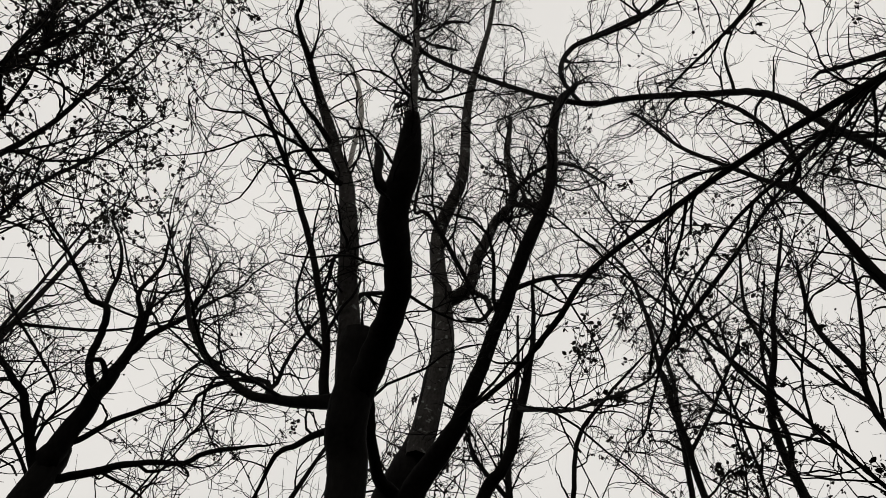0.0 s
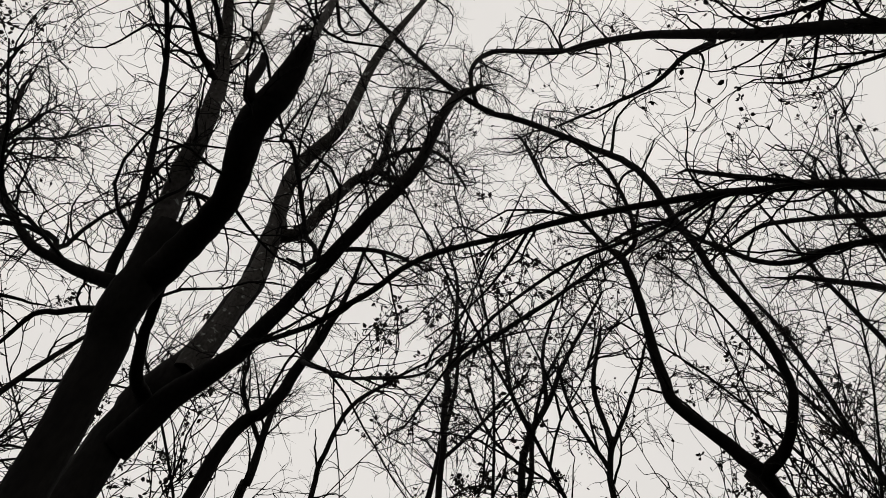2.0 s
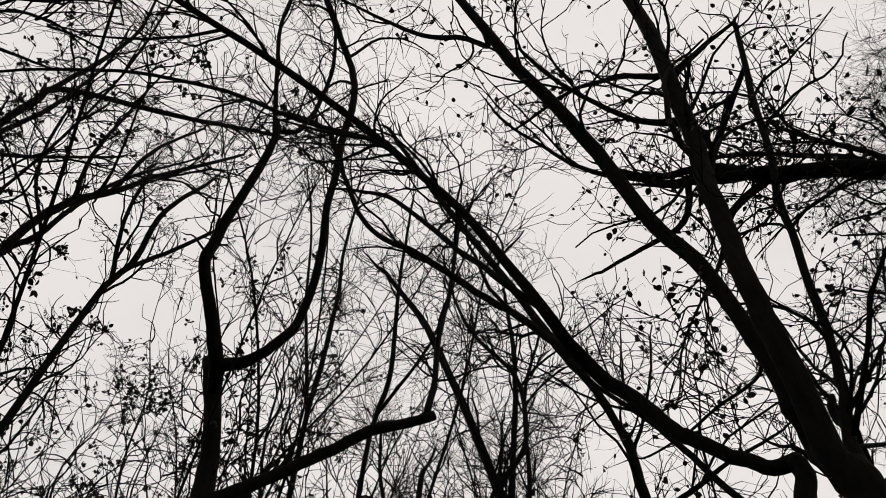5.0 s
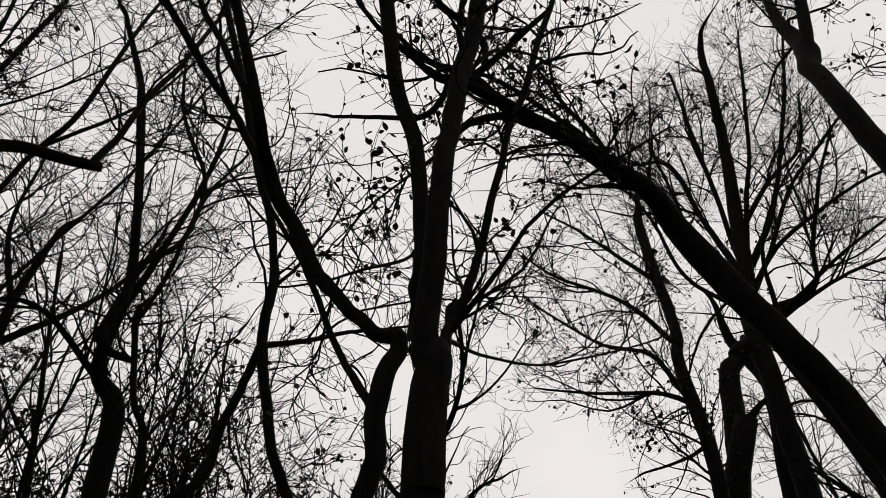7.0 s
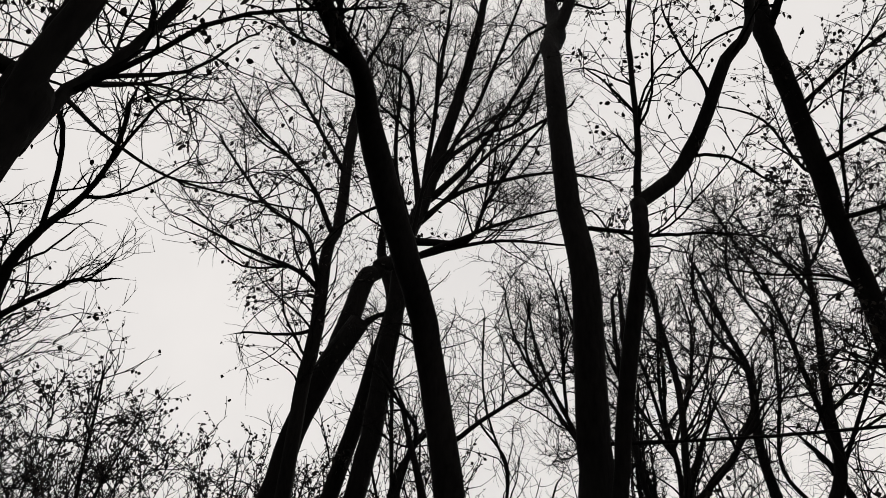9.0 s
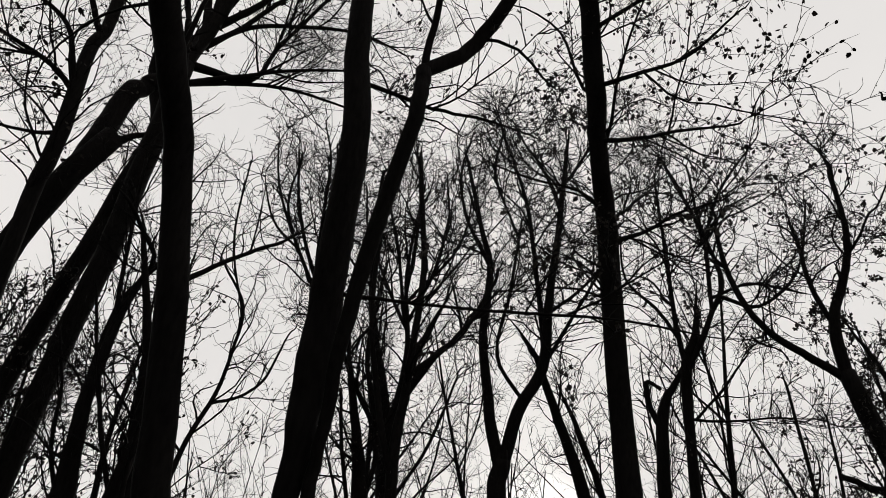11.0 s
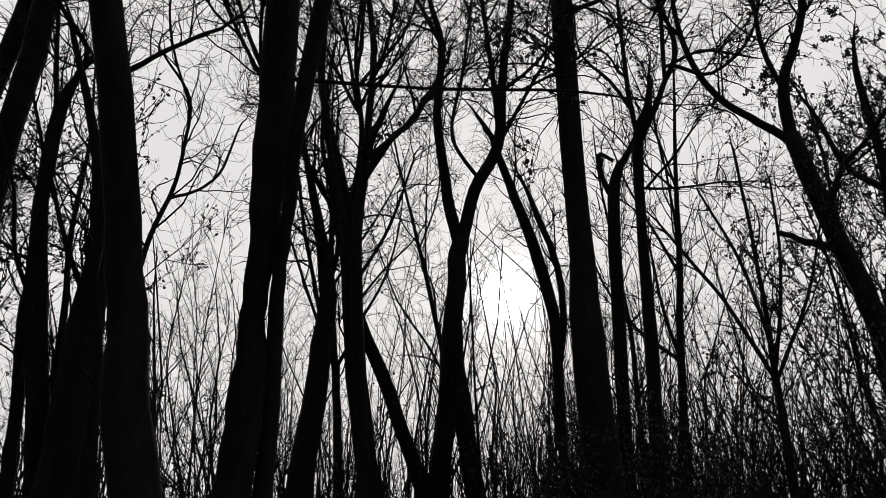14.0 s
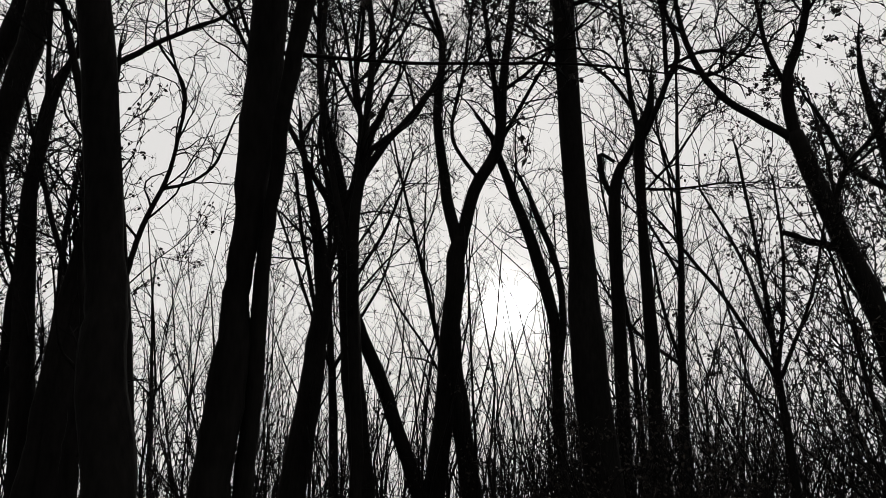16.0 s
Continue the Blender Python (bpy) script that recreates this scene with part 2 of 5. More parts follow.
# ---- trees ----
class Tree:
    """A tree whose trunk and limbs follow given control points, and whose branches and twigs grow from them."""

    sown = 100

    def __init__(self, label, group="", category="tree"):
        global rng
        Tree.sown += 1
        rng = np.random.default_rng(Tree.sown)
        self.top, self.stems, self.label, self.group, self.category = None, [], label, group, category

    def stem(self, name, points, sides=9, mat=None, label="", bare=0.3, per=5, tip=True):
        """One stem as a mesh. bare: the share of it, from its foot, that bears no shoots; 1 leaves its end blunt."""
        points = self.joint(list(points))
        if bare < 1 and tip:
            a, b = np.array(points[-2]), np.array(points[-1])
            way, far = unit((b - a)[:3]), max(0.5, 22 * b[3])
            for k in (1, 2, 3):
                way = unit(way + rng.normal(size=3) * 0.16 + (0, 0, 0.06))
                b = np.r_[b[:3] + way * far / 3, points[-1][3] * (1 - 0.29 * k)]
                points.append(tuple(b))
        q = curve(points, per, wobble=0.12)
        if self.top is None:
            self.top = tagged(new("tree", None), self.label, self.category, self.group)
            self.top.location = (points[0][0], points[0][1], 0)
            bpy.context.view_layer.update()
        v, f = tubes(q[None, :, :3], q[None, :, 3], sides, lumps=0.05)
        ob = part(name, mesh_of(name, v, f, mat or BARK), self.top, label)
        self.stems.append((q, bare, ob))
        return self

    def joint(self, points):
        """Starts a limb inside the stem that bears it."""
        a, b = np.array(points[0]), np.array(points[1])
        if not self.stems or a[2] < 1:
            return points
        q = np.concatenate([even(q, 80) for q, _, _ in self.stems])
        off = a[:3] - q[:, :3]
        far = np.linalg.norm(off, axis=1)
        gap = far - q[:, 3]
        if gap.min() < 0:
            return points
        k = np.argmin(far * (1.9 - (unit(off + 1e-6) @ unit((b - a)[:3]))))
        if gap[k] > 1.6:
            return points
        start = (*q[k, :3], min(q[k, 3] * 0.8, a[3] * 1.2))
        return [start] + points[far[k] < 0.5 * np.linalg.norm((b - a)[:3]):]

    def clump(self, at, size):
        """Dead leaves and bits of twig caught in a fork."""
        n = 60
        spots = np.array(at) + rng.normal(size=(n, 3)) * size * (0.4, 0.4, 0.3)
        part("leaf_clump", leaf_mesh(spots, max(size * 0.55, 0.035), LEAF, "leaf_clump"), self.top, "dark clump of dead leaves caught on the branch", "stuff")

    def twigs(self, d1=0.5, d2=2.3, d3=3.3, d4=3.2, long=1.3, lift=0.05, waver=0.28, leaves=0, leaf=0.06, least=0.0046, level=4, split=True, fine=0):
        """Side branches, and three orders of ever finer shoots; d1 to d4: how many to a metre of each order; long: metres of a shoot."""
        P, R = [], []
        for q, bare, _ in self.stems:
            if bare >= 1:
                continue
            e = even(q, 14)
            e = even(e[int(bare * 12):], 14)
            P.append(e[:, :3])
            R.append(e[:, 3])
        P, R = np.array(P), np.array(R)
        P1, R1 = grow(P, R, d1, long * 1.5, 36, 10, lift + 0.03, waver * 0.6, start=0.05, thin=0.6, least=least * 2.4)
        P2, R2 = grow(P, R, d2, long, 42, 8 - fine, lift, waver * 0.75, start=0.03, least=least * 1.9)
        pieces = []
        if len(P1):
            P2b, R2b = grow(P1, R1, d2, long * 0.85, 42, 8 - fine, lift, waver * 0.75, start=0.1, least=least * 1.9)
            P2, R2 = np.concatenate([P2, P2b]), np.concatenate([R2, R2b])
            if split:
                for p, r in zip(P1, R1):
                    v, f = tubes(p[None], r[None], 5, lumps=0.05)
                    bearer = min((s for s in self.stems if s[1] < 1), key=lambda s: np.linalg.norm(s[0][:, :3] - p[0], axis=1).min())
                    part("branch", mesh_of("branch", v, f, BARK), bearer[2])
            else:
                pieces.append(tubes(P1, R1, 4))
        P3, R3 = grow(P2, R2, d3 * 1.12, long * 0.62, 44, max(4, 6 - fine), lift, waver, start=0.12, least=least * 1.4)
        pieces += [tubes(P2, R2, 3), tubes(P3, R3, 3)]
        ends = P3
        if level > 3:
            P4, R4 = grow(P3, R3, d4 * 1.1, long * 0.38, 46, 4 if split else 3, lift, waver * 1.1, start=0.12, least=least)
            pieces.append(tubes(P4, R4, 3))
            ends = P4
        pieces = [p for p in pieces if len(p[0])]
        if not pieces:
            return self
        v, f = joined(pieces)
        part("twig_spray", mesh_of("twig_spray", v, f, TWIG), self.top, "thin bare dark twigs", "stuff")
        if leaves and len(ends):
            pick = rng.integers(0, len(ends), leaves)
            part("dry_foliage", leaf_mesh(ends[pick, rng.integers(1, ends.shape[1], leaves)], leaf, LEAF, "dry_foliage"), self.top, "last dry dark leaves on the twigs", "stuff")
        return self


# ---- ground ----
def height_at(x, y):
    """The lie of the land: the level crown of a low hill under the near trees, then a gentle, uneven fall."""
    r = np.hypot(x, y)
    fall = np.clip((r - 17) / 30, 0, 1)
    return -0.055 * np.maximum(r - 17, 0) + fall * (0.4 * np.sin(x * 0.21 + 1) * np.cos(y * 0.17) + 0.2 * np.sin(x * 0.43 - y * 0.3)) + 0.05 * np.sin(x * 0.7) * np.cos(y * 0.6) - 0.06


def ground():
    n, span = 71, 900.0
    g = np.sign(np.linspace(-1, 1, n)) * np.abs(np.linspace(-1, 1, n)) ** 3 * span
    x, y = np.meshgrid(g, g)
    z = height_at(x, y)
    i = np.arange(n * n).reshape(n, n)
    quads = np.stack([i[:-1, :-1], i[:-1, 1:], i[1:, 1:], i[1:, :-1]], -1).reshape(-1, 4)
    tagged(new("ground", mesh_of("ground", np.stack([x, y, z], -1).reshape(-1, 3), [quads], SOIL)), "woodland floor of brown leaf litter", "ground", kind="structure")


ground()


# ---- the trees ----
t = Tree("old dark tree with a snapped dark stem beside a forked trunk", "trees of the wood")
t.stem("trunk", [(-0.85, 4.75, -0.05, 0.210), (-0.74, 4.69, 2.71, 0.152), (-1.00, 4.55, 6.25, 0.154), (-1.14, 4.18, 7.26, 0.174), (-1.14, 3.84, 8.11, 0.194)], sides=14, bare=1.0)
t.stem("limb", [(-1.16, 4.20, 7.69, 0.149), (-1.30, 3.95, 8.36, 0.112), (-1.42, 3.71, 9.15, 0.110), (-1.58, 3.44, 10.12, 0.102), (-1.78, 3.19, 11.00, 0.090), (-2.19, 2.80, 12.09, 0.075), (-2.45, 2.24, 12.43, 0.053), (-2.63, 1.53, 12.23, 0.032)], sides=10, mat=GREY_BARK, bare=0.12)
t.stem("snapped_stem", [(-1.12, 4.18, 7.50, 0.150), (-0.92, 3.65, 7.74, 0.130), (-0.83, 3.07, 7.85, 0.119), (-0.91, 2.64, 8.09, 0.136), (-0.85, 2.17, 8.46, 0.123), (-0.87, 1.84, 8.76, 0.066)], sides=14, bare=0.35, tip=False, label="dark snapped stem")
t.stem("limb", [(-0.87, 2.00, 9.01, 0.042), (-0.95, 1.91, 10.31, 0.046), (-1.11, 1.75, 13.02, 0.048), (-1.53, 1.30, 18.30, 0.045)], mat=GREY_BARK, bare=0.12)
t.stem("limb", [(-0.93, 2.46, 8.34, 0.050), (-1.02, 2.40, 8.18, 0.058), (-1.11, 2.34, 8.38, 0.044), (-1.14, 2.29, 8.83, 0.042), (-1.20, 2.24, 9.05, 0.024)], bare=1.0, label="knobbly broken stub")
t.stem("limb", [(-1.35, 4.16, 7.51, 0.067), (-1.83, 4.45, 7.92, 0.051), (-2.32, 4.66, 8.35, 0.044), (-2.98, 4.85, 9.28, 0.040), (-3.50, 4.95, 10.28, 0.037), (-4.15, 5.06, 12.05, 0.032)], bare=0.1)
t.stem("limb", [(-1.37, 4.15, 7.81, 0.040), (-1.58, 3.86, 8.65, 0.038), (-2.00, 3.38, 9.75, 0.036), (-2.38, 2.90, 10.50, 0.029), (-2.87, 1.89, 10.62, 0.019)], bare=0.1)
t.stem("limb", [(-1.77, 3.19, 10.73, 0.040), (-1.96, 3.02, 10.66, 0.040), (-2.29, 2.62, 10.60, 0.029), (-2.60, 2.05, 10.51, 0.019)], bare=0.1)
t.stem("limb", [(-2.02, 3.06, 11.73, 0.037), (-2.28, 2.69, 11.73, 0.032), (-2.41, 2.45, 11.62, 0.025)], bare=0.3)
t.stem("limb", [(-1.73, 3.21, 10.86, 0.034), (-1.80, 3.10, 11.82, 0.033), (-1.88, 2.95, 13.40, 0.038), (-2.19, 2.64, 14.83, 0.033)], bare=0.8, mat=PALE_WOOD, label="pale dead wood stripped of bark")
t.stem("limb", [(-1.31, 4.30, 7.32, 0.033), (-1.55, 4.53, 7.42, 0.027), (-1.76, 4.72, 7.46, 0.022), (-1.94, 5.13, 7.38, 0.015), (-2.14, 5.56, 7.28, 0.010)], bare=0.1)
t.twigs(long=1.35, waver=0.44, d1=1.0, d2=3.1)

t = Tree("leaning grey tree with lichen and four rising stems", "trees of the wood")
t.stem("trunk", [(-1.08, 7.16, -0.05, 0.294), (-1.02, 7.09, 4.05, 0.231), (-0.90, 6.98, 9.00, 0.218), (-0.76, 6.83, 9.71, 0.219), (-0.54, 6.68, 10.56, 0.190), (-0.37, 6.49, 11.83, 0.185), (-0.32, 6.35, 13.07, 0.184), (-0.39, 6.22, 14.56, 0.173)], sides=12, bare=1.0)
t.stem("limb", [(-0.55, 6.62, 10.10, 0.180), (-0.33, 6.30, 12.80, 0.155), (-0.59, 5.58, 15.68, 0.139), (-0.21, 4.67, 16.73, 0.111), (-0.23, 3.50, 19.08, 0.096), (0.16, 2.29, 21.96, 0.064), (0.52, 0.51, 28.65, 0.055)], mat=GREY_BARK, bare=0.12)
t.stem("limb", [(-0.38, 6.22, 13.96, 0.127), (0.03, 5.87, 13.97, 0.107), (0.19, 5.48, 14.59, 0.101), (0.42, 5.08, 15.19, 0.093), (0.73, 4.66, 15.58, 0.084), (0.63, 4.19, 17.07, 0.068), (0.71, 3.82, 18.40, 0.043)], mat=GREY_BARK, bare=0.12, label="pale grey limb with lichen")
t.stem("limb", [(0.12, 5.67, 13.42, 0.042), (0.33, 5.54, 12.74, 0.040), (0.22, 5.48, 12.09, 0.033), (-0.06, 5.42, 11.91, 0.025)], bare=1.0, label="curled side branch")
t.stem("limb", [(-0.79, 6.92, 8.77, 0.187), (-0.46, 6.23, 9.29, 0.145), (-0.07, 5.77, 9.73, 0.115), (0.19, 5.14, 10.45, 0.094), (0.46, 4.54, 11.18, 0.094), (0.76, 3.96, 11.95, 0.096), (0.99, 3.48, 12.72, 0.084), (1.15, 2.95, 14.43, 0.083), (1.37, 2.78, 15.57, 0.078)], sides=10, mat=BARK, bare=0.2)
t.stem("limb", [(0.64, 5.05, 12.28, 0.038), (1.14, 4.68, 12.02, 0.029), (1.49, 4.34, 11.32, 0.023)], bare=0.1)
t.stem("limb", [(0.50, 4.01, 13.31, 0.044), (1.00, 3.73, 14.29, 0.038), (1.37, 3.47, 13.77, 0.027), (1.59, 3.22, 12.06, 0.016)], bare=0.1)
t.stem("limb", [(-0.44, 5.05, 13.99, 0.043), (-0.81, 4.73, 14.43, 0.039), (-1.01, 4.60, 14.17, 0.028), (-0.95, 4.23, 15.48, 0.020)], bare=0.1)
t.stem("stem", [(-0.79, 6.46, 9.21, 0.098), (-0.97, 6.12, 9.09, 0.078), (-1.06, 5.69, 9.16, 0.063), (-1.15, 5.25, 9.33, 0.056), (-1.24, 4.85, 9.45, 0.039)], bare=0.6)
t.twigs(long=1.35, waver=0.44, d1=1.0, d2=3.1)

t = Tree("slender dark tree with a bent stem and a caught leaf clump", "trees of the wood")
t.stem("trunk", [(-0.16, 7.60, -0.05, 0.124), (0.00, 7.41, 4.29, 0.097), (0.27, 7.09, 9.52, 0.092), (0.62, 6.68, 10.27, 0.082), (0.75, 6.42, 10.89, 0.078), (0.95, 6.08, 11.81, 0.063), (1.06, 5.86, 12.54, 0.040), (1.07, 5.61, 13.72, 0.029)], bare=0.2)
t.stem("limb", [(0.79, 6.48, 11.13, 0.036), (0.89, 4.71, 8.60, 0.021), (0.92, 3.56, 7.03, 0.014), (1.03, 3.10, 6.55, 0.010), (1.07, 2.77, 6.36, 0.008)], bare=0.4)
t.clump((0.99, 3.47, 6.95), 0.07)
t.twigs(long=1.2)

t = Tree("dark tree with a knobbly two-pronged fork and a sawn limb", "trees of the wood")
t.stem("trunk", [(5.67, 3.58, -0.05, 0.159), (5.70, 3.53, 2.78, 0.125), (5.75, 3.45, 6.17, 0.118), (5.82, 3.34, 6.99, 0.110), (5.75, 3.44, 7.81, 0.097), (5.59, 3.68, 8.88, 0.094)], sides=12, bare=1.0)
t.stem("limb", [(5.37, 3.42, 8.47, 0.089), (5.08, 3.47, 8.80, 0.078), (4.63, 3.55, 9.33, 0.068), (4.45, 3.47, 9.75, 0.070), (4.23, 3.19, 10.55, 0.059), (3.99, 2.95, 11.54, 0.051)], bare=0.2)
t.stem("limb", [(3.99, 2.95, 11.54, 0.040), (3.66, 3.00, 12.37, 0.034), (3.12, 3.07, 14.04, 0.028), (2.83, 3.00, 15.78, 0.026)], bare=0.1)
t.stem("limb", [(4.01, 2.91, 11.68, 0.036), (4.03, 2.66, 11.77, 0.036), (3.93, 2.45, 12.37, 0.033), (3.73, 2.30, 13.39, 0.031), (3.44, 2.34, 14.63, 0.024)], bare=0.1)
t.stem("limb", [(5.39, 3.39, 8.47, 0.083), (5.37, 2.96, 8.54, 0.063), (5.27, 2.59, 8.86, 0.052), (5.05, 2.38, 9.43, 0.050), (4.72, 2.27, 10.32, 0.050), (4.39, 2.16, 11.46, 0.051), (4.02, 2.00, 13.28, 0.053), (3.63, 2.26, 14.49, 0.053), (2.83, 2.79, 16.56, 0.060), (1.52, 2.93, 16.40, 0.047), (-0.85, 3.26, 21.86, 0.057), (-2.36, 2.49, 21.78, 0.042)], bare=0.25)
t.stem("limb", [(1.31, 2.78, 15.35, 0.040), (1.57, 2.65, 17.91, 0.047), (1.98, 2.30, 19.58, 0.057), (2.38, 1.82, 18.33, 0.047), (2.72, 1.21, 16.16, 0.036), (2.92, 0.63, 14.49, 0.022)], bare=0.1)
t.stem("sawn_limb", [(5.87, 3.24, 6.91, 0.073), (6.04, 2.88, 7.33, 0.067), (6.23, 2.37, 7.79, 0.065), (6.39, 1.77, 8.26, 0.063), (6.50, 1.17, 8.48, 0.058)], bare=1.0, label="sawn-off side limb")
t.stem("limb", [(6.49, 1.26, 8.51, 0.046), (6.57, 1.19, 9.25, 0.038), (6.70, 1.10, 10.56, 0.039), (6.83, 0.92, 12.01, 0.035), (6.95, 0.79, 13.96, 0.025)], bare=0.1)
t.twigs(long=1.2, waver=0.32, d2=2.6)

t = Tree("slim dark tree with a sharp elbow and long arching limbs", "trees of the wood")
t.stem("trunk", [(4.27, -1.17, -0.05, 0.091), (4.20, -1.21, 1.67, 0.072), (4.13, -1.23, 3.56, 0.064), (4.06, -1.28, 4.08, 0.062), (4.05, -1.26, 4.45, 0.063), (4.06, -1.37, 4.84, 0.062), (4.08, -1.40, 5.06, 0.058)], sides=12, bare=1.0)
t.stem("arching_limb", [(4.08, -1.40, 5.06, 0.056), (4.13, -1.19, 5.14, 0.048), (4.20, -1.00, 5.33, 0.049), (4.29, -0.83, 5.66, 0.056), (4.31, -0.61, 6.06, 0.055), (4.25, -0.34, 6.43, 0.054), (3.91, -0.06, 6.72, 0.048), (3.65, 0.51, 8.06, 0.042), (3.31, 1.14, 8.90, 0.039), (2.79, 1.88, 9.56, 0.037), (2.04, 3.05, 10.31, 0.036), (1.27, 3.70, 10.07, 0.034), (0.93, 4.17, 9.74, 0.036), (0.52, 5.00, 9.77, 0.033), (0.02, 5.55, 9.76, 0.031)], sides=10, bare=0.35)
t.stem("limb", [(4.28, -0.37, 6.35, 0.035), (4.43, -0.01, 7.19, 0.036), (4.54, 0.45, 8.00, 0.037), (4.44, 0.93, 8.55, 0.034), (4.28, 1.28, 8.72, 0.029), (4.16, 1.61, 9.13, 0.028), (4.07, 1.89, 10.11, 0.027), (3.92, 2.25, 11.39, 0.023), (3.63, 2.80, 11.46, 0.015)], bare=0.1)
t.stem("limb", [(3.77, -0.03, 6.68, 0.029), (3.91, 0.26, 7.29, 0.028), (4.02, 0.57, 7.98, 0.028), (4.11, 0.98, 8.89, 0.026), (4.14, 1.34, 9.53, 0.025), (4.10, 1.80, 9.77, 0.016)], bare=0.1)
t.stem("limb", [(3.33, 1.17, 8.98, 0.023), (3.41, 2.18, 10.26, 0.027), (3.16, 3.29, 11.11, 0.026), (2.71, 4.24, 10.93, 0.022), (2.32, 4.95, 10.19, 0.017), (2.09, 5.43, 9.53, 0.013)], bare=0.1)
t.stem("limb", [(4.13, -1.31, 4.42, 0.025), (4.32, -1.10, 4.99, 0.024), (4.46, -0.92, 5.53, 0.024), (4.57, -0.75, 6.01, 0.021), (4.72, -0.43, 6.71, 0.018)], bare=0.1)
t.twigs(long=1.3, waver=0.36, d1=0.45, d2=2.6)

t = Tree("dark curved tree bowing out and up with two stems", "trees of the wood")
t.stem("trunk", [(6.09, -2.42, -0.05, 0.118), (6.13, -2.29, 1.95, 0.092), (6.20, -2.07, 4.33, 0.087), (6.30, -1.79, 4.70, 0.068), (6.39, -1.45, 5.04, 0.053), (6.44, -1.21, 5.59, 0.049), (6.47, -1.03, 6.29, 0.049), (6.49, -0.91, 6.82, 0.055), (6.50, -0.89, 7.64, 0.056)], sides=10, bare=0.9)
t.stem("limb", [(6.50, -0.89, 7.64, 0.041), (6.48, -0.66, 8.73, 0.050), (6.47, -0.33, 9.59, 0.058), (6.42, 0.16, 11.11, 0.051), (6.14, 1.16, 13.68, 0.050), (5.70, 1.78, 15.18, 0.038)], bare=0.1)
t.stem("limb", [(6.49, -0.92, 6.77, 0.041), (6.64, -0.84, 6.24, 0.044), (6.76, -0.76, 5.83, 0.045), (6.91, -0.71, 5.38, 0.048), (7.16, -0.24, 4.98, 0.050), (7.33, 0.13, 4.73, 0.053)], bare=0.1)
t.stem("limb", [(6.48, -0.98, 6.72, 0.027), (6.49, -1.44, 7.03, 0.026), (6.45, -1.88, 7.28, 0.021), (6.38, -2.35, 7.47, 0.015)], bare=0.1)
t.twigs(long=1.3, waver=0.3, d2=1.5, d3=2.4)

t = Tree("dark tree with rough branching limbs in a thicket", "trees of the wood")
t.stem("trunk", [(8.36, -0.50, -0.05, 0.118), (8.36, -0.47, 2.25, 0.093), (8.37, -0.41, 5.01, 0.087), (8.37, -0.34, 5.69, 0.071), (8.37, -0.21, 6.59, 0.047), (8.37, 0.04, 7.09, 0.037), (8.37, 0.33, 8.16, 0.040)], sides=9, bare=0.3)
t.stem("limb", [(8.35, 0.59, 7.71, 0.069), (8.29, 0.56, 8.54, 0.060), (8.25, 0.64, 9.09, 0.055), (8.15, 0.94, 10.19, 0.044), (7.96, 1.49, 12.10, 0.037)], bare=0.1)
t.stem("limb", [(8.35, 0.58, 8.90, 0.041), (8.31, 0.14, 9.75, 0.037), (8.24, 0.17, 10.99, 0.036), (8.13, 0.78, 12.13, 0.030), (8.02, 1.13, 13.41, 0.022)], bare=0.1)
t.stem("limb", [(8.36, 0.38, 8.13, 0.039), (8.28, 0.16, 9.13, 0.032), (8.18, 0.06, 10.59, 0.028), (8.11, -0.27, 11.68, 0.021)], bare=0.1)
t.twigs(long=1.4, waver=0.32, d2=2.6)

t = Tree("tall dark tree splitting into three straight stems", "trees of the wood")
t.stem("trunk", [(3.95, -1.42, -0.05, 0.150), (3.68, -1.36, 1.90, 0.115), (3.35, -1.27, 3.76, 0.100), (3.30, -1.28, 4.30, 0.098)], sides=14, bare=1.0)
t.stem("limb", [(3.56, -1.30, 4.66, 0.056), (3.51, -1.28, 4.90, 0.056), (3.46, -1.26, 5.13, 0.055), (3.43, -1.23, 6.13, 0.056), (3.47, -1.04, 6.99, 0.061), (3.31, -0.73, 8.57, 0.071), (2.99, -0.23, 10.10, 0.066), (2.60, 0.20, 11.43, 0.052), (2.31, 0.70, 12.74, 0.040), (2.06, 1.23, 13.89, 0.030), (1.50, 1.70, 14.84, 0.022)], sides=9, bare=0.4)
t.stem("limb", [(3.12, -0.02, 11.25, 0.035), (3.19, 0.27, 12.02, 0.034), (3.24, 0.83, 12.63, 0.032), (3.17, 1.47, 13.62, 0.026), (2.96, 2.14, 14.46, 0.019)], bare=0.1)
t.stem("limb", [(3.35, -1.28, 3.50, 0.085), (3.31, -1.27, 4.00, 0.080), (3.27, -1.24, 4.40, 0.072), (3.16, -1.24, 5.16, 0.070), (3.08, -1.27, 5.84, 0.068), (3.03, -1.36, 6.83, 0.069), (2.95, -1.52, 8.05, 0.074), (2.61, -1.66, 10.79, 0.073), (2.41, -1.68, 13.03, 0.072)], sides=12, bare=0.3)
t.stem("limb", [(3.34, -1.34, 4.00, 0.050), (3.57, -1.51, 4.70, 0.037), (3.54, -1.67, 5.28, 0.031), (3.49, -1.82, 5.99, 0.030), (3.45, -1.97, 6.84, 0.031), (3.34, -2.19, 7.78, 0.032), (3.23, -2.39, 8.81, 0.034), (3.01, -2.67, 10.11, 0.028)], sides=8, bare=0.1)
t.stem("leafy_branch", [(4.35, -2.09, 9.46, 0.047), (4.28, -1.44, 9.39, 0.036), (4.04, -0.84, 9.35, 0.025), (3.66, -0.37, 9.33, 0.018), (3.30, -0.01, 9.26, 0.015)], bare=0.05)
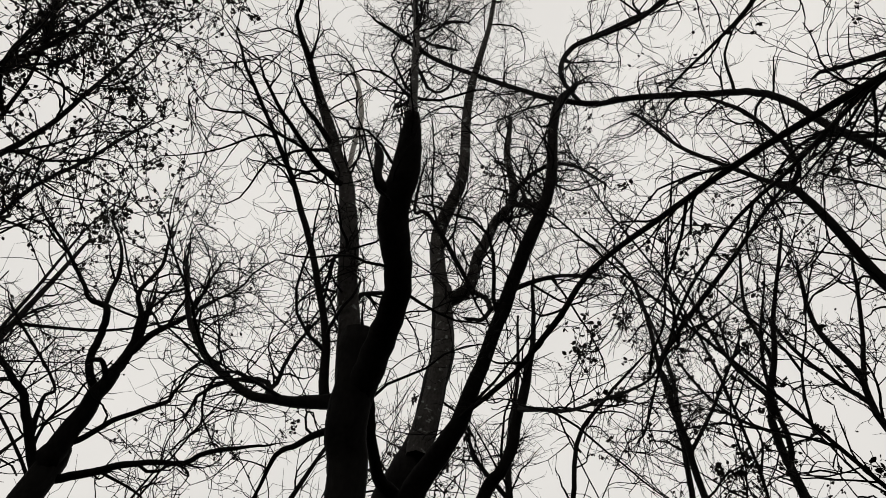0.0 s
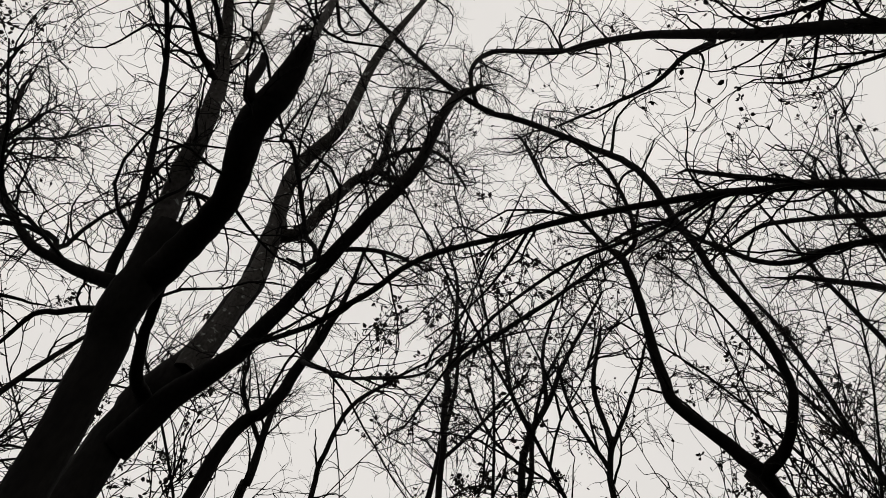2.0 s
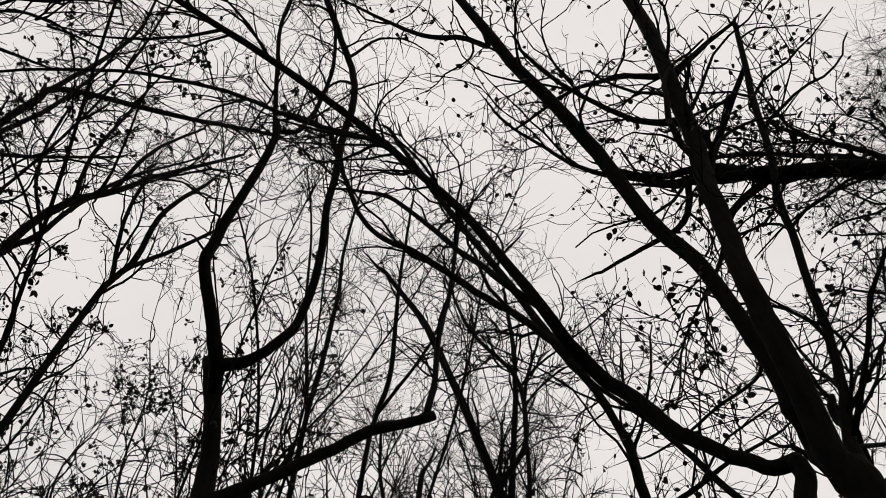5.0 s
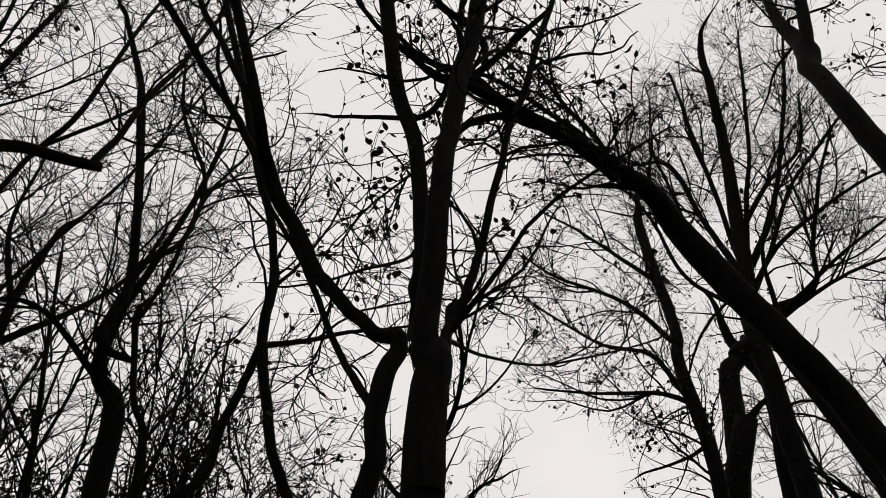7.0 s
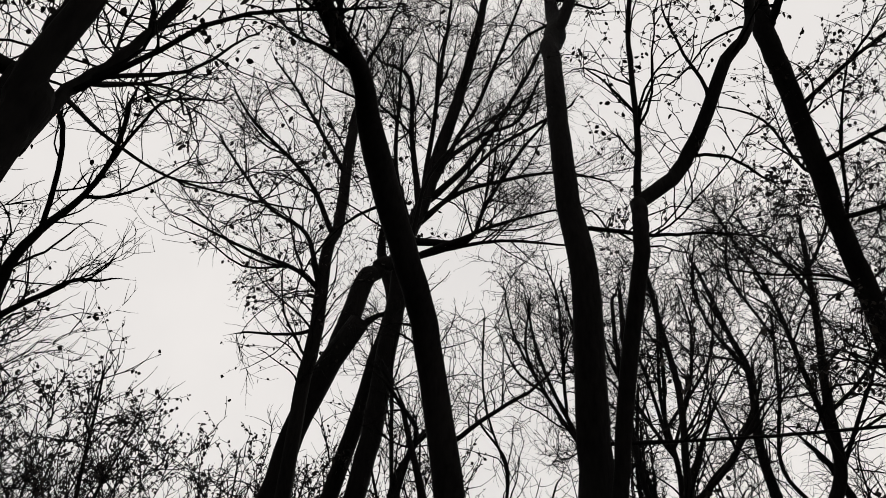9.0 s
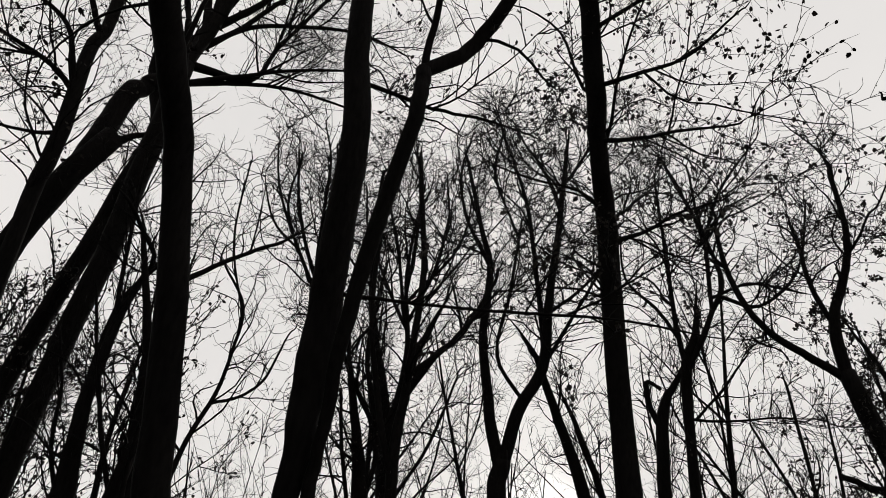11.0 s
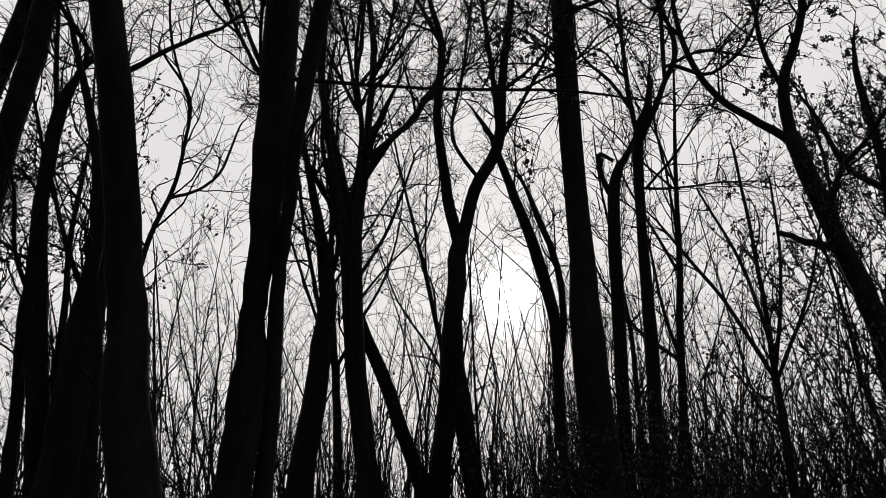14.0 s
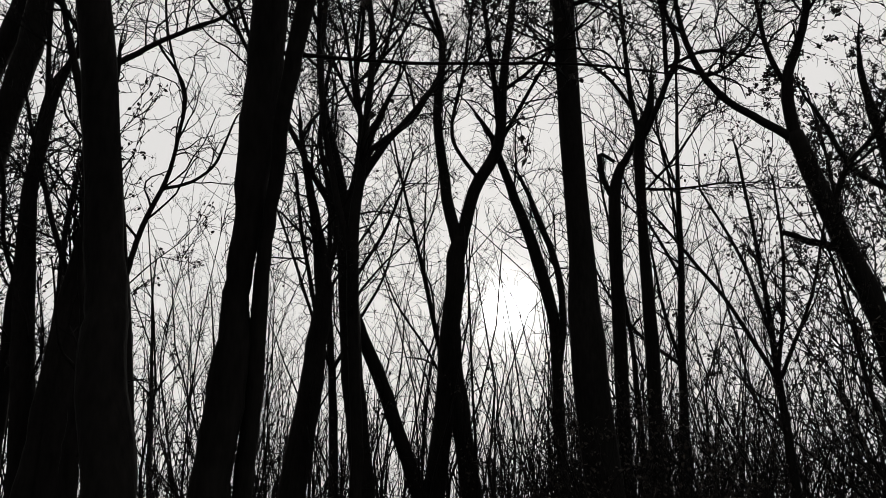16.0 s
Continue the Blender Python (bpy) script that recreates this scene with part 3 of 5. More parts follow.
t.stem("leafy_branch", [(3.98, -2.16, 9.87, 0.045), (3.73, -1.47, 9.80, 0.033), (3.29, -0.81, 9.76, 0.025), (2.81, -0.36, 9.65, 0.018)], bare=0.05)
t.stem("leafy_branch", [(3.46, -2.08, 10.36, 0.042), (3.39, -1.51, 10.17, 0.030), (3.34, -0.93, 9.94, 0.023), (3.50, -0.30, 9.58, 0.016)], bare=0.05)
t.stem("leafy_branch", [(4.71, -1.85, 9.07, 0.036), (4.80, -1.31, 8.78, 0.025), (4.80, -0.89, 8.50, 0.018)], bare=0.05)
t.stem("limb", [(3.84, -1.65, 5.08, 0.026), (3.92, -1.71, 5.32, 0.027), (3.94, -1.75, 5.42, 0.019)], bare=1.0, label="short broken stub")
t.stem("limb", [(3.73, -1.59, 5.01, 0.009), (4.20, -2.18, 5.93, 0.011), (4.45, -2.67, 6.48, 0.007)], bare=0.2)
t.stem("limb", [(3.69, -1.52, 4.70, 0.012), (3.94, -1.98, 5.01, 0.011), (4.16, -2.54, 5.31, 0.010), (4.31, -3.27, 5.81, 0.009), (4.35, -3.99, 6.30, 0.008)], bare=0.3)
t.stem("limb", [(3.83, -1.36, 5.60, 0.013), (4.26, -1.17, 5.79, 0.012), (4.59, -0.99, 5.89, 0.010), (4.94, -0.74, 6.04, 0.009)], bare=0.1)
t.twigs(long=1.2, waver=0.32, leaves=700, d1=0.5, d2=2.0)

t = Tree("dark leaning tree arching over with leafy end branches", "trees of the wood")
t.stem("trunk", [(2.89, -5.41, -0.05, 0.195), (2.98, -5.44, 0.59, 0.153), (3.09, -5.46, 1.32, 0.163), (3.24, -5.51, 2.16, 0.147), (3.34, -5.55, 2.85, 0.132), (3.70, -5.40, 5.17, 0.126), (3.77, -4.90, 6.11, 0.126), (3.92, -4.44, 7.23, 0.135), (3.81, -3.87, 7.73, 0.105), (3.79, -3.21, 8.01, 0.089), (3.79, -2.49, 8.21, 0.064), (3.77, -1.84, 8.21, 0.044)], sides=14, bare=0.65)
t.stem("limb", [(3.76, -2.65, 8.04, 0.060), (3.86, -2.34, 8.22, 0.055), (3.91, -2.01, 8.71, 0.046), (4.00, -1.54, 8.83, 0.035), (4.01, -1.15, 9.14, 0.023)], bare=0.1)
t.stem("limb", [(3.85, -2.32, 8.14, 0.038), (3.97, -1.95, 7.90, 0.035), (4.01, -1.67, 7.30, 0.022), (4.03, -1.47, 6.94, 0.014)], bare=0.1)
t.stem("limb", [(3.79, -3.38, 7.68, 0.033), (3.78, -3.20, 8.19, 0.028), (3.91, -2.81, 8.74, 0.027), (4.09, -2.19, 9.28, 0.022)], bare=0.1)
t.stem("limb", [(3.77, -3.58, 7.75, 0.033), (3.79, -3.36, 8.31, 0.029), (3.84, -3.14, 8.76, 0.027), (3.87, -2.90, 9.31, 0.018)], bare=0.1)
t.twigs(long=1.3, waver=0.3, d1=1.0, d2=3.4, leaves=1400, leaf=0.055)

t = Tree("dark leaning tree with a bent broken top", "trees of the wood")
t.stem("trunk", [(11.30, -10.31, -0.05, 0.325), (10.93, -10.43, 3.35, 0.259), (10.39, -10.52, 6.93, 0.240), (9.84, -10.56, 9.11, 0.236), (9.12, -10.81, 10.83, 0.222)], sides=12, bare=1.0)
t.stem("limb", [(9.91, -10.65, 9.72, 0.231), (9.54, -10.87, 10.76, 0.224), (9.34, -11.10, 12.27, 0.208), (9.25, -11.36, 12.62, 0.182), (9.16, -11.44, 12.91, 0.192), (9.21, -11.78, 13.13, 0.160), (9.39, -12.02, 13.64, 0.097)], bare=1.0, label="bent limb with a blunt end")
t.stem("limb", [(10.16, -11.27, 10.67, 0.085), (9.80, -11.58, 11.33, 0.087), (9.47, -11.85, 11.75, 0.064)], bare=0.3)
t.twigs(long=1.3, waver=0.26)

t = Tree("slim dark tree with a wide crown of fine leafy twigs", "trees of the wood")
t.stem("trunk", [(8.92, -9.72, -0.05, 0.130), (8.95, -9.54, 3.80, 0.146), (9.02, -9.41, 7.81, 0.132), (9.05, -9.50, 9.87, 0.135), (9.28, -9.61, 11.94, 0.130), (9.35, -9.89, 12.86, 0.123), (9.51, -9.98, 14.66, 0.126), (9.70, -10.14, 17.04, 0.126)], sides=9, bare=0.45)
t.stem("limb", [(9.05, -9.64, 10.92, 0.050), (9.45, -9.07, 12.06, 0.046), (9.99, -8.31, 12.47, 0.034), (10.56, -7.26, 13.62, 0.023)], bare=0.1)
t.stem("limb", [(9.03, -9.66, 10.79, 0.050), (9.53, -9.00, 11.12, 0.044), (10.10, -8.13, 11.20, 0.032), (10.59, -7.22, 11.33, 0.021)], bare=0.1)
t.stem("limb", [(9.12, -9.57, 12.73, 0.054), (9.61, -8.90, 13.61, 0.048), (10.36, -7.70, 14.59, 0.036), (10.62, -7.17, 15.23, 0.024)], bare=0.1)
t.stem("limb", [(9.50, -9.98, 14.60, 0.060), (9.90, -9.40, 15.60, 0.050), (10.40, -8.75, 16.80, 0.036), (10.80, -8.10, 17.60, 0.022)], bare=0.1)
t.stem("limb", [(8.98, -9.71, 9.73, 0.037), (9.38, -9.24, 9.62, 0.031), (9.85, -8.62, 9.43, 0.020)], bare=0.2)
t.twigs(long=1.6, waver=0.28, d1=1.1, d2=2.7, d3=3.2, d4=2.8, leaves=1700, leaf=0.07)

t = Tree("tall dark tree with a spray of rising limbs", "trees of the wood")
t.stem("trunk", [(10.03, -11.88, -0.05, 0.281), (9.87, -11.89, 2.93, 0.220), (9.61, -11.90, 6.51, 0.208), (9.28, -11.91, 8.78, 0.216), (9.07, -11.86, 11.21, 0.210), (8.85, -11.83, 13.78, 0.229)], sides=12, bare=1.0)
t.stem("limb", [(9.01, -12.04, 14.00, 0.206), (8.57, -12.07, 15.64, 0.187), (8.05, -12.07, 18.08, 0.169), (7.41, -12.09, 21.17, 0.133), (7.10, -12.05, 23.33, 0.105)], sides=9)
t.stem("limb", [(8.93, -12.09, 13.85, 0.096), (7.73, -12.71, 14.02, 0.062), (7.29, -12.85, 15.15, 0.050), (6.55, -13.07, 16.77, 0.045), (5.73, -13.30, 18.06, 0.031)])
t.stem("limb", [(8.82, -12.18, 13.34, 0.074), (7.98, -12.64, 13.85, 0.055), (7.00, -13.11, 14.05, 0.041), (5.70, -13.59, 13.81, 0.027)])
t.stem("limb", [(8.58, -12.19, 15.35, 0.100), (7.61, -12.54, 16.62, 0.074), (6.56, -12.79, 18.78, 0.055), (5.83, -12.92, 20.40, 0.049), (5.03, -13.01, 22.38, 0.034)])
t.stem("limb", [(8.90, -11.96, 15.04, 0.085), (8.92, -11.60, 17.22, 0.067), (9.00, -11.23, 19.46, 0.063), (9.55, -10.59, 19.81, 0.039)])
t.stem("limb", [(8.72, -12.09, 15.51, 0.072), (8.51, -11.94, 18.12, 0.062), (8.28, -11.79, 21.20, 0.058), (8.12, -11.72, 23.41, 0.044)])
t.stem("limb", [(8.92, -11.94, 14.27, 0.069), (9.20, -11.45, 16.08, 0.058), (9.19, -11.16, 18.46, 0.046), (9.17, -10.92, 20.74, 0.032)])
t.stem("limb", [(8.77, -12.06, 14.89, 0.070), (8.05, -12.29, 17.18, 0.068), (7.46, -12.49, 18.81, 0.055), (6.83, -12.66, 21.09, 0.050), (6.26, -12.78, 23.33, 0.035)])
t.stem("limb", [(8.78, -12.05, 14.22, 0.076), (8.05, -12.38, 15.46, 0.064), (7.09, -12.76, 16.98, 0.052), (6.13, -13.11, 17.77, 0.046), (5.12, -13.40, 18.39, 0.031)])
t.stem("limb", [(8.72, -12.09, 14.52, 0.070), (7.95, -12.49, 15.53, 0.058), (6.80, -13.02, 16.00, 0.051), (5.57, -13.46, 16.14, 0.036), (4.46, -13.75, 15.57, 0.021)])
t.stem("limb", [(8.76, -12.06, 13.50, 0.060), (7.79, -12.54, 13.98, 0.055), (6.94, -12.89, 14.41, 0.041), (5.76, -13.28, 14.68, 0.028)])
t.stem("limb", [(8.45, -12.28, 16.43, 0.067), (7.44, -12.67, 17.69, 0.061), (6.45, -13.01, 18.14, 0.046), (5.87, -13.10, 19.60, 0.032)])
t.stem("limb", [(8.93, -11.94, 13.98, 0.061), (9.61, -11.09, 15.45, 0.049), (9.71, -10.72, 17.45, 0.044), (10.02, -10.15, 19.32, 0.031)])
t.twigs(long=2.0, waver=0.18, lift=0.12, d1=0.8, d2=2.8, d3=3.2, d4=2.4, leaves=500, leaf=0.075)

t = Tree("slim dark leaning stem", "trees of the wood")
t.stem("trunk", [(11.30, -11.84, -0.05, 0.176), (10.97, -12.00, 3.04, 0.138), (10.57, -12.15, 6.68, 0.183), (10.15, -12.27, 8.76, 0.178), (9.86, -12.35, 10.37, 0.188), (9.55, -12.45, 12.05, 0.179), (9.57, -12.39, 12.86, 0.171)], sides=9, bare=0.6)
t.twigs(d2=2.0, long=1.3)

t = Tree("large dark twin-stemmed tree, its two stems pressed together", "trees of the wood")
t.stem("trunk", [(2.60, -5.77, -0.05, 0.239), (2.58, -5.79, 0.60, 0.187), (2.55, -5.80, 1.32, 0.132), (2.50, -5.79, 2.03, 0.131), (2.47, -5.79, 2.54, 0.089), (2.42, -5.78, 3.09, 0.104), (2.39, -5.75, 3.69, 0.139), (2.36, -5.73, 4.38, 0.137), (2.33, -5.68, 6.03, 0.125), (2.44, -5.68, 7.27, 0.119), (2.52, -5.75, 8.86, 0.118), (2.63, -5.92, 9.97, 0.113), (2.62, -6.16, 10.60, 0.142), (2.74, -6.38, 11.60, 0.099), (2.82, -6.67, 12.95, 0.072)], sides=16, bare=0.8)
t.stem("limb", [(2.57, -6.08, 10.50, 0.081), (2.35, -6.21, 11.55, 0.078), (2.07, -6.36, 13.05, 0.064)], bare=0.1)
t.stem("stem", [(2.46, -5.86, -0.05, 0.085), (2.42, -5.88, 0.80, 0.070), (2.36, -5.90, 1.58, 0.064), (2.31, -5.80, 2.54, 0.056), (2.24, -5.70, 3.15, 0.049), (2.15, -5.59, 3.79, 0.056), (1.99, -5.46, 4.56, 0.065), (1.67, -5.24, 5.74, 0.068), (1.66, -5.34, 6.37, 0.072)], sides=12, bare=1.0)
t.stem("limb", [(1.66, -5.34, 6.37, 0.066), (1.33, -5.57, 6.81, 0.070), (1.01, -5.52, 7.26, 0.064), (0.65, -5.46, 7.92, 0.060), (0.38, -5.49, 8.32, 0.050), (0.28, -5.49, 8.77, 0.050)], bare=0.2)
t.stem("limb", [(1.66, -5.34, 6.37, 0.036), (1.55, -5.27, 7.28, 0.030), (1.43, -5.08, 8.56, 0.026), (1.18, -4.94, 9.79, 0.026)], bare=0.1)
t.stem("limb", [(1.81, -6.12, 6.69, 0.020), (1.57, -6.32, 6.75, 0.017), (1.22, -6.57, 6.82, 0.014), (0.87, -6.80, 6.83, 0.009)], bare=0.1)
t.stem("limb", [(2.23, -5.99, 4.43, 0.016), (1.48, -5.92, 4.36, 0.013), (0.81, -5.76, 4.20, 0.013), (0.20, -5.53, 4.02, 0.010), (-0.41, -5.16, 3.69, 0.005)], bare=0.05, label="thin horizontal branch with dry leaves")
t.twigs(long=1.1, waver=0.34, d1=1.0, d2=3.0, lift=0.08, leaves=1700, leaf=0.05)

t = Tree("straight dark tree with leafy side branches", "trees of the wood")
t.stem("trunk", [(-0.38, -12.28, -0.05, 0.353), (-0.36, -12.25, 0.95, 0.269), (-0.21, -12.10, 3.30, 0.244), (-0.15, -12.01, 5.00, 0.179), (-0.09, -11.40, 8.49, 0.173), (0.01, -10.70, 9.63, 0.148), (0.02, -10.22, 10.45, 0.158), (0.06, -9.63, 11.51, 0.159), (0.10, -9.04, 12.40, 0.164), (0.10, -8.49, 13.42, 0.164)], sides=14, bare=0.45)
t.stem("limb", [(0.10, -8.96, 12.56, 0.083), (-0.10, -8.73, 12.75, 0.072), (-0.59, -8.36, 13.14, 0.044)])
t.stem("limb", [(0.03, -10.14, 10.59, 0.045), (-0.73, -9.76, 10.49, 0.034), (-1.33, -9.33, 10.32, 0.024), (-1.95, -8.74, 10.48, 0.015)], bare=0.1)
t.stem("limb", [(0.01, -10.59, 9.82, 0.043), (-0.67, -10.23, 9.54, 0.034), (-1.22, -9.78, 9.26, 0.024), (-1.79, -9.20, 8.83, 0.015)], bare=0.1)
t.stem("limb", [(-0.09, -11.42, 8.40, 0.043), (-0.61, -11.22, 8.42, 0.034), (-1.17, -10.89, 8.54, 0.024), (-1.66, -10.56, 8.49, 0.015)], bare=0.1)
t.stem("limb", [(0.06, -9.68, 11.43, 0.041), (-0.82, -9.22, 11.55, 0.030), (-1.53, -8.74, 11.44, 0.020), (-2.09, -8.25, 11.04, 0.016)], bare=0.1)
t.twigs(long=1.6, waver=0.3, lift=0.0, d1=0.9, d2=2.4, leaves=4000, leaf=0.068)

t = Tree("dark forked tree near the low sun", "trees of the wood")
t.stem("trunk", [(2.80, -17.29, -0.05, 0.316), (2.76, -17.30, 0.75, 0.234), (2.49, -17.33, 3.66, 0.221), (2.30, -17.35, 5.81, 0.210), (2.20, -17.37, 6.60, 0.193)], sides=10, bare=1.0)
t.stem("stem", [(1.86, -17.20, -0.05, 0.185), (1.92, -17.21, 0.75, 0.163), (2.10, -17.25, 2.23, 0.161), (2.25, -17.27, 3.54, 0.147), (2.30, -17.30, 4.66, 0.100)], sides=9, bare=1.0)
t.stem("limb", [(2.24, -17.36, 6.47, 0.154), (2.51, -17.33, 7.57, 0.131), (2.69, -17.31, 9.71, 0.101), (2.60, -17.32, 11.54, 0.083), (2.87, -17.28, 12.81, 0.064), (3.29, -17.21, 14.80, 0.044)])
t.stem("limb", [(2.20, -17.36, 6.47, 0.154), (1.86, -17.36, 7.68, 0.143), (1.30, -17.35, 8.77, 0.132), (1.11, -17.31, 10.64, 0.108), (0.84, -17.26, 12.59, 0.083), (0.61, -17.20, 14.82, 0.057)])
t.stem("limb", [(1.31, -17.44, 8.80, 0.048), (0.60, -17.46, 10.08, 0.044), (-0.06, -17.45, 11.23, 0.035), (-0.61, -17.43, 12.57, 0.025)])
t.stem("limb", [(1.26, -17.47, 9.13, 0.068), (1.44, -17.46, 11.46, 0.061), (1.72, -17.44, 13.68, 0.053), (2.34, -17.38, 15.91, 0.039)], bare=0.1)
t.stem("limb", [(1.10, -17.48, 10.18, 0.045), (0.47, -17.50, 10.79, 0.040), (-0.18, -17.49, 11.55, 0.030)], bare=0.1)
t.stem("limb", [(1.72, -17.41, 7.97, 0.048), (2.36, -17.35, 9.12, 0.043), (2.06, -17.38, 10.91, 0.040), (1.82, -17.40, 12.79, 0.030)])
t.stem("limb", [(0.85, -17.40, 13.22, 0.058), (1.11, -17.30, 14.27, 0.048), (1.65, -17.17, 15.21, 0.033), (2.00, -17.07, 16.00, 0.023)], bare=0.1)
t.stem("limb", [(0.76, -17.41, 13.75, 0.048), (0.11, -17.26, 14.87, 0.038), (-0.27, -17.14, 15.90, 0.022)], bare=0.1)
t.stem("limb", [(2.34, -17.30, 12.77, 0.048), (2.52, -17.17, 14.35, 0.038), (2.33, -17.10, 15.66, 0.028), (2.54, -17.01, 16.66, 0.017)], bare=0.1)
t.stem("limb", [(2.92, -17.22, 11.76, 0.051), (3.26, -17.06, 13.06, 0.042), (3.40, -16.95, 14.30, 0.033), (3.17, -16.92, 15.42, 0.022)], bare=0.1)
t.twigs(long=1.5, waver=0.38, lift=0.08, d1=1.0, d2=2.8, d3=3.3, d4=2.6, least=0.0062)

t = Tree("thin dark tree leaning over at a steep angle", "trees of the wood")
t.stem("trunk", [(0.15, -18.11, -0.05, 0.162), (0.15, -18.11, 0.70, 0.120), (0.11, -18.11, 3.82, 0.126), (0.34, -18.11, 5.65, 0.143), (0.74, -18.11, 7.03, 0.133), (1.28, -18.09, 8.78, 0.096)], sides=8, bare=0.5)
t.stem("limb", [(0.08, -18.11, 3.82, 0.076), (-0.02, -18.10, 4.84, 0.077), (0.08, -18.11, 6.04, 0.078), (0.46, -18.11, 7.30, 0.074), (0.70, -18.11, 8.02, 0.047)])
t.twigs(d2=2.0, long=1.4, lift=0.06, least=0.0062)

t = Tree("dark tree with curving upper limbs and a fine leafy crown", "trees of the wood")
t.stem("trunk", [(3.81, -15.79, -0.05, 0.319), (3.85, -15.78, 0.82, 0.236), (4.17, -15.70, 3.84, 0.215), (4.36, -15.66, 6.20, 0.195), (4.19, -15.70, 7.34, 0.144)], sides=10, bare=0.9)
t.stem("limb", [(4.34, -15.66, 6.45, 0.118), (4.60, -15.59, 7.71, 0.109), (4.92, -15.50, 9.01, 0.086), (5.10, -15.44, 10.94, 0.063), (5.11, -15.44, 13.01, 0.046)])
t.stem("limb", [(4.19, -15.70, 7.34, 0.108), (3.55, -15.84, 8.40, 0.074), (2.94, -15.95, 9.08, 0.056), (2.31, -16.04, 10.33, 0.038)])
t.stem("limb", [(4.19, -15.70, 7.34, 0.072), (4.15, -15.71, 8.78, 0.055), (4.31, -15.67, 10.43, 0.043), (4.10, -15.72, 12.80, 0.029)])
t.stem("limb", [(4.20, -15.70, 5.23, 0.039), (3.53, -15.85, 6.46, 0.036), (3.07, -15.93, 7.88, 0.023)])
t.stem("limb", [(4.27, -15.62, 9.04, 0.042), (4.77, -15.38, 10.21, 0.038), (5.20, -15.15, 11.33, 0.030), (5.33, -15.04, 12.41, 0.020)], bare=0.1)
t.stem("limb", [(4.25, -15.63, 9.18, 0.042), (4.49, -15.45, 10.83, 0.039), (4.81, -15.27, 12.18, 0.031), (4.79, -15.21, 13.34, 0.021)], bare=0.1)
t.stem("limb", [(4.24, -15.63, 9.45, 0.043), (4.13, -15.54, 11.16, 0.040), (4.10, -15.47, 12.57, 0.031), (4.26, -15.36, 13.74, 0.021)], bare=0.1)
t.stem("limb", [(4.24, -15.63, 9.04, 0.042), (3.66, -15.66, 10.44, 0.039), (3.41, -15.63, 11.78, 0.030), (3.49, -15.54, 13.07, 0.021)], bare=0.1)
t.stem("limb", [(4.15, -15.65, 9.74, 0.038), (3.28, -15.71, 10.88, 0.035), (2.95, -15.69, 11.77, 0.025), (2.88, -15.65, 12.39, 0.015)], bare=0.1)
t.twigs(long=1.4, waver=0.41, lift=0.07, d1=1.0, d2=2.6, d3=3.2, d4=2.8, leaves=1500, leaf=0.05, least=0.0062)

t = Tree("slim dark leaning tree crossing behind a larger trunk", "trees of the wood")
t.stem("trunk", [(2.77, -16.73, -0.05, 0.215), (2.90, -16.70, 0.78, 0.159), (3.42, -16.57, 2.33, 0.151), (3.82, -16.46, 3.49, 0.142), (4.23, -16.35, 4.44, 0.119), (4.51, -16.26, 5.41, 0.073), (4.78, -16.16, 6.54, 0.043)], sides=9, bare=0.75)
t.twigs(long=1.2, waver=0.34, d2=2.4)

t = Tree("slim dark tree with close upright branches and a leafy crown", "trees of the wood")
t.stem("trunk", [(4.84, -14.16, -0.05, 0.342), (4.78, -14.18, 0.89, 0.253), (4.53, -14.26, 3.02, 0.204), (4.39, -14.30, 4.69, 0.169), (4.64, -14.22, 6.24, 0.097), (4.89, -14.14, 7.51, 0.055)], sides=9, bare=0.5)
t.stem("limb", [(4.39, -14.30, 4.69, 0.059), (4.22, -14.35, 6.03, 0.052), (4.58, -14.24, 7.77, 0.045), (4.42, -14.29, 9.65, 0.032)])
t.stem("limb", [(4.41, -14.29, 3.84, 0.042), (4.76, -14.19, 5.44, 0.038), (4.96, -14.12, 6.79, 0.026)])
t.stem("limb", [(4.43, -14.32, 6.24, 0.056), (4.82, -14.19, 7.25, 0.053), (5.61, -13.91, 8.89, 0.046), (6.21, -13.66, 10.53, 0.038), (6.50, -13.53, 12.20, 0.025)], bare=0.2)
t.stem("limb", [(5.02, -14.13, 7.72, 0.040), (5.85, -13.81, 9.24, 0.037), (6.69, -13.44, 11.11, 0.029), (6.95, -13.31, 12.36, 0.019)], bare=0.1)
t.stem("limb", [(5.61, -13.91, 8.89, 0.037), (5.46, -13.97, 10.69, 0.034), (5.77, -13.85, 12.72, 0.025)], bare=0.1)
t.stem("limb", [(5.60, -13.83, 8.88, 0.037), (6.15, -13.60, 9.87, 0.034), (6.51, -13.44, 10.95, 0.030), (6.43, -13.48, 12.22, 0.021)], bare=0.1)
t.stem("limb", [(5.77, -13.77, 9.38, 0.038), (5.80, -13.75, 10.79, 0.034), (5.84, -13.73, 12.34, 0.026), (6.06, -13.64, 13.32, 0.016)], bare=0.1)
t.stem("limb", [(6.15, -13.60, 9.87, 0.029), (6.72, -13.34, 10.46, 0.024), (7.00, -13.20, 11.29, 0.015)], bare=0.1)
t.twigs(long=1.3, waver=0.41, lift=0.07, d1=1.0, d2=2.6, d3=3.2, d4=2.6, leaves=1500, leaf=0.05, least=0.0062)

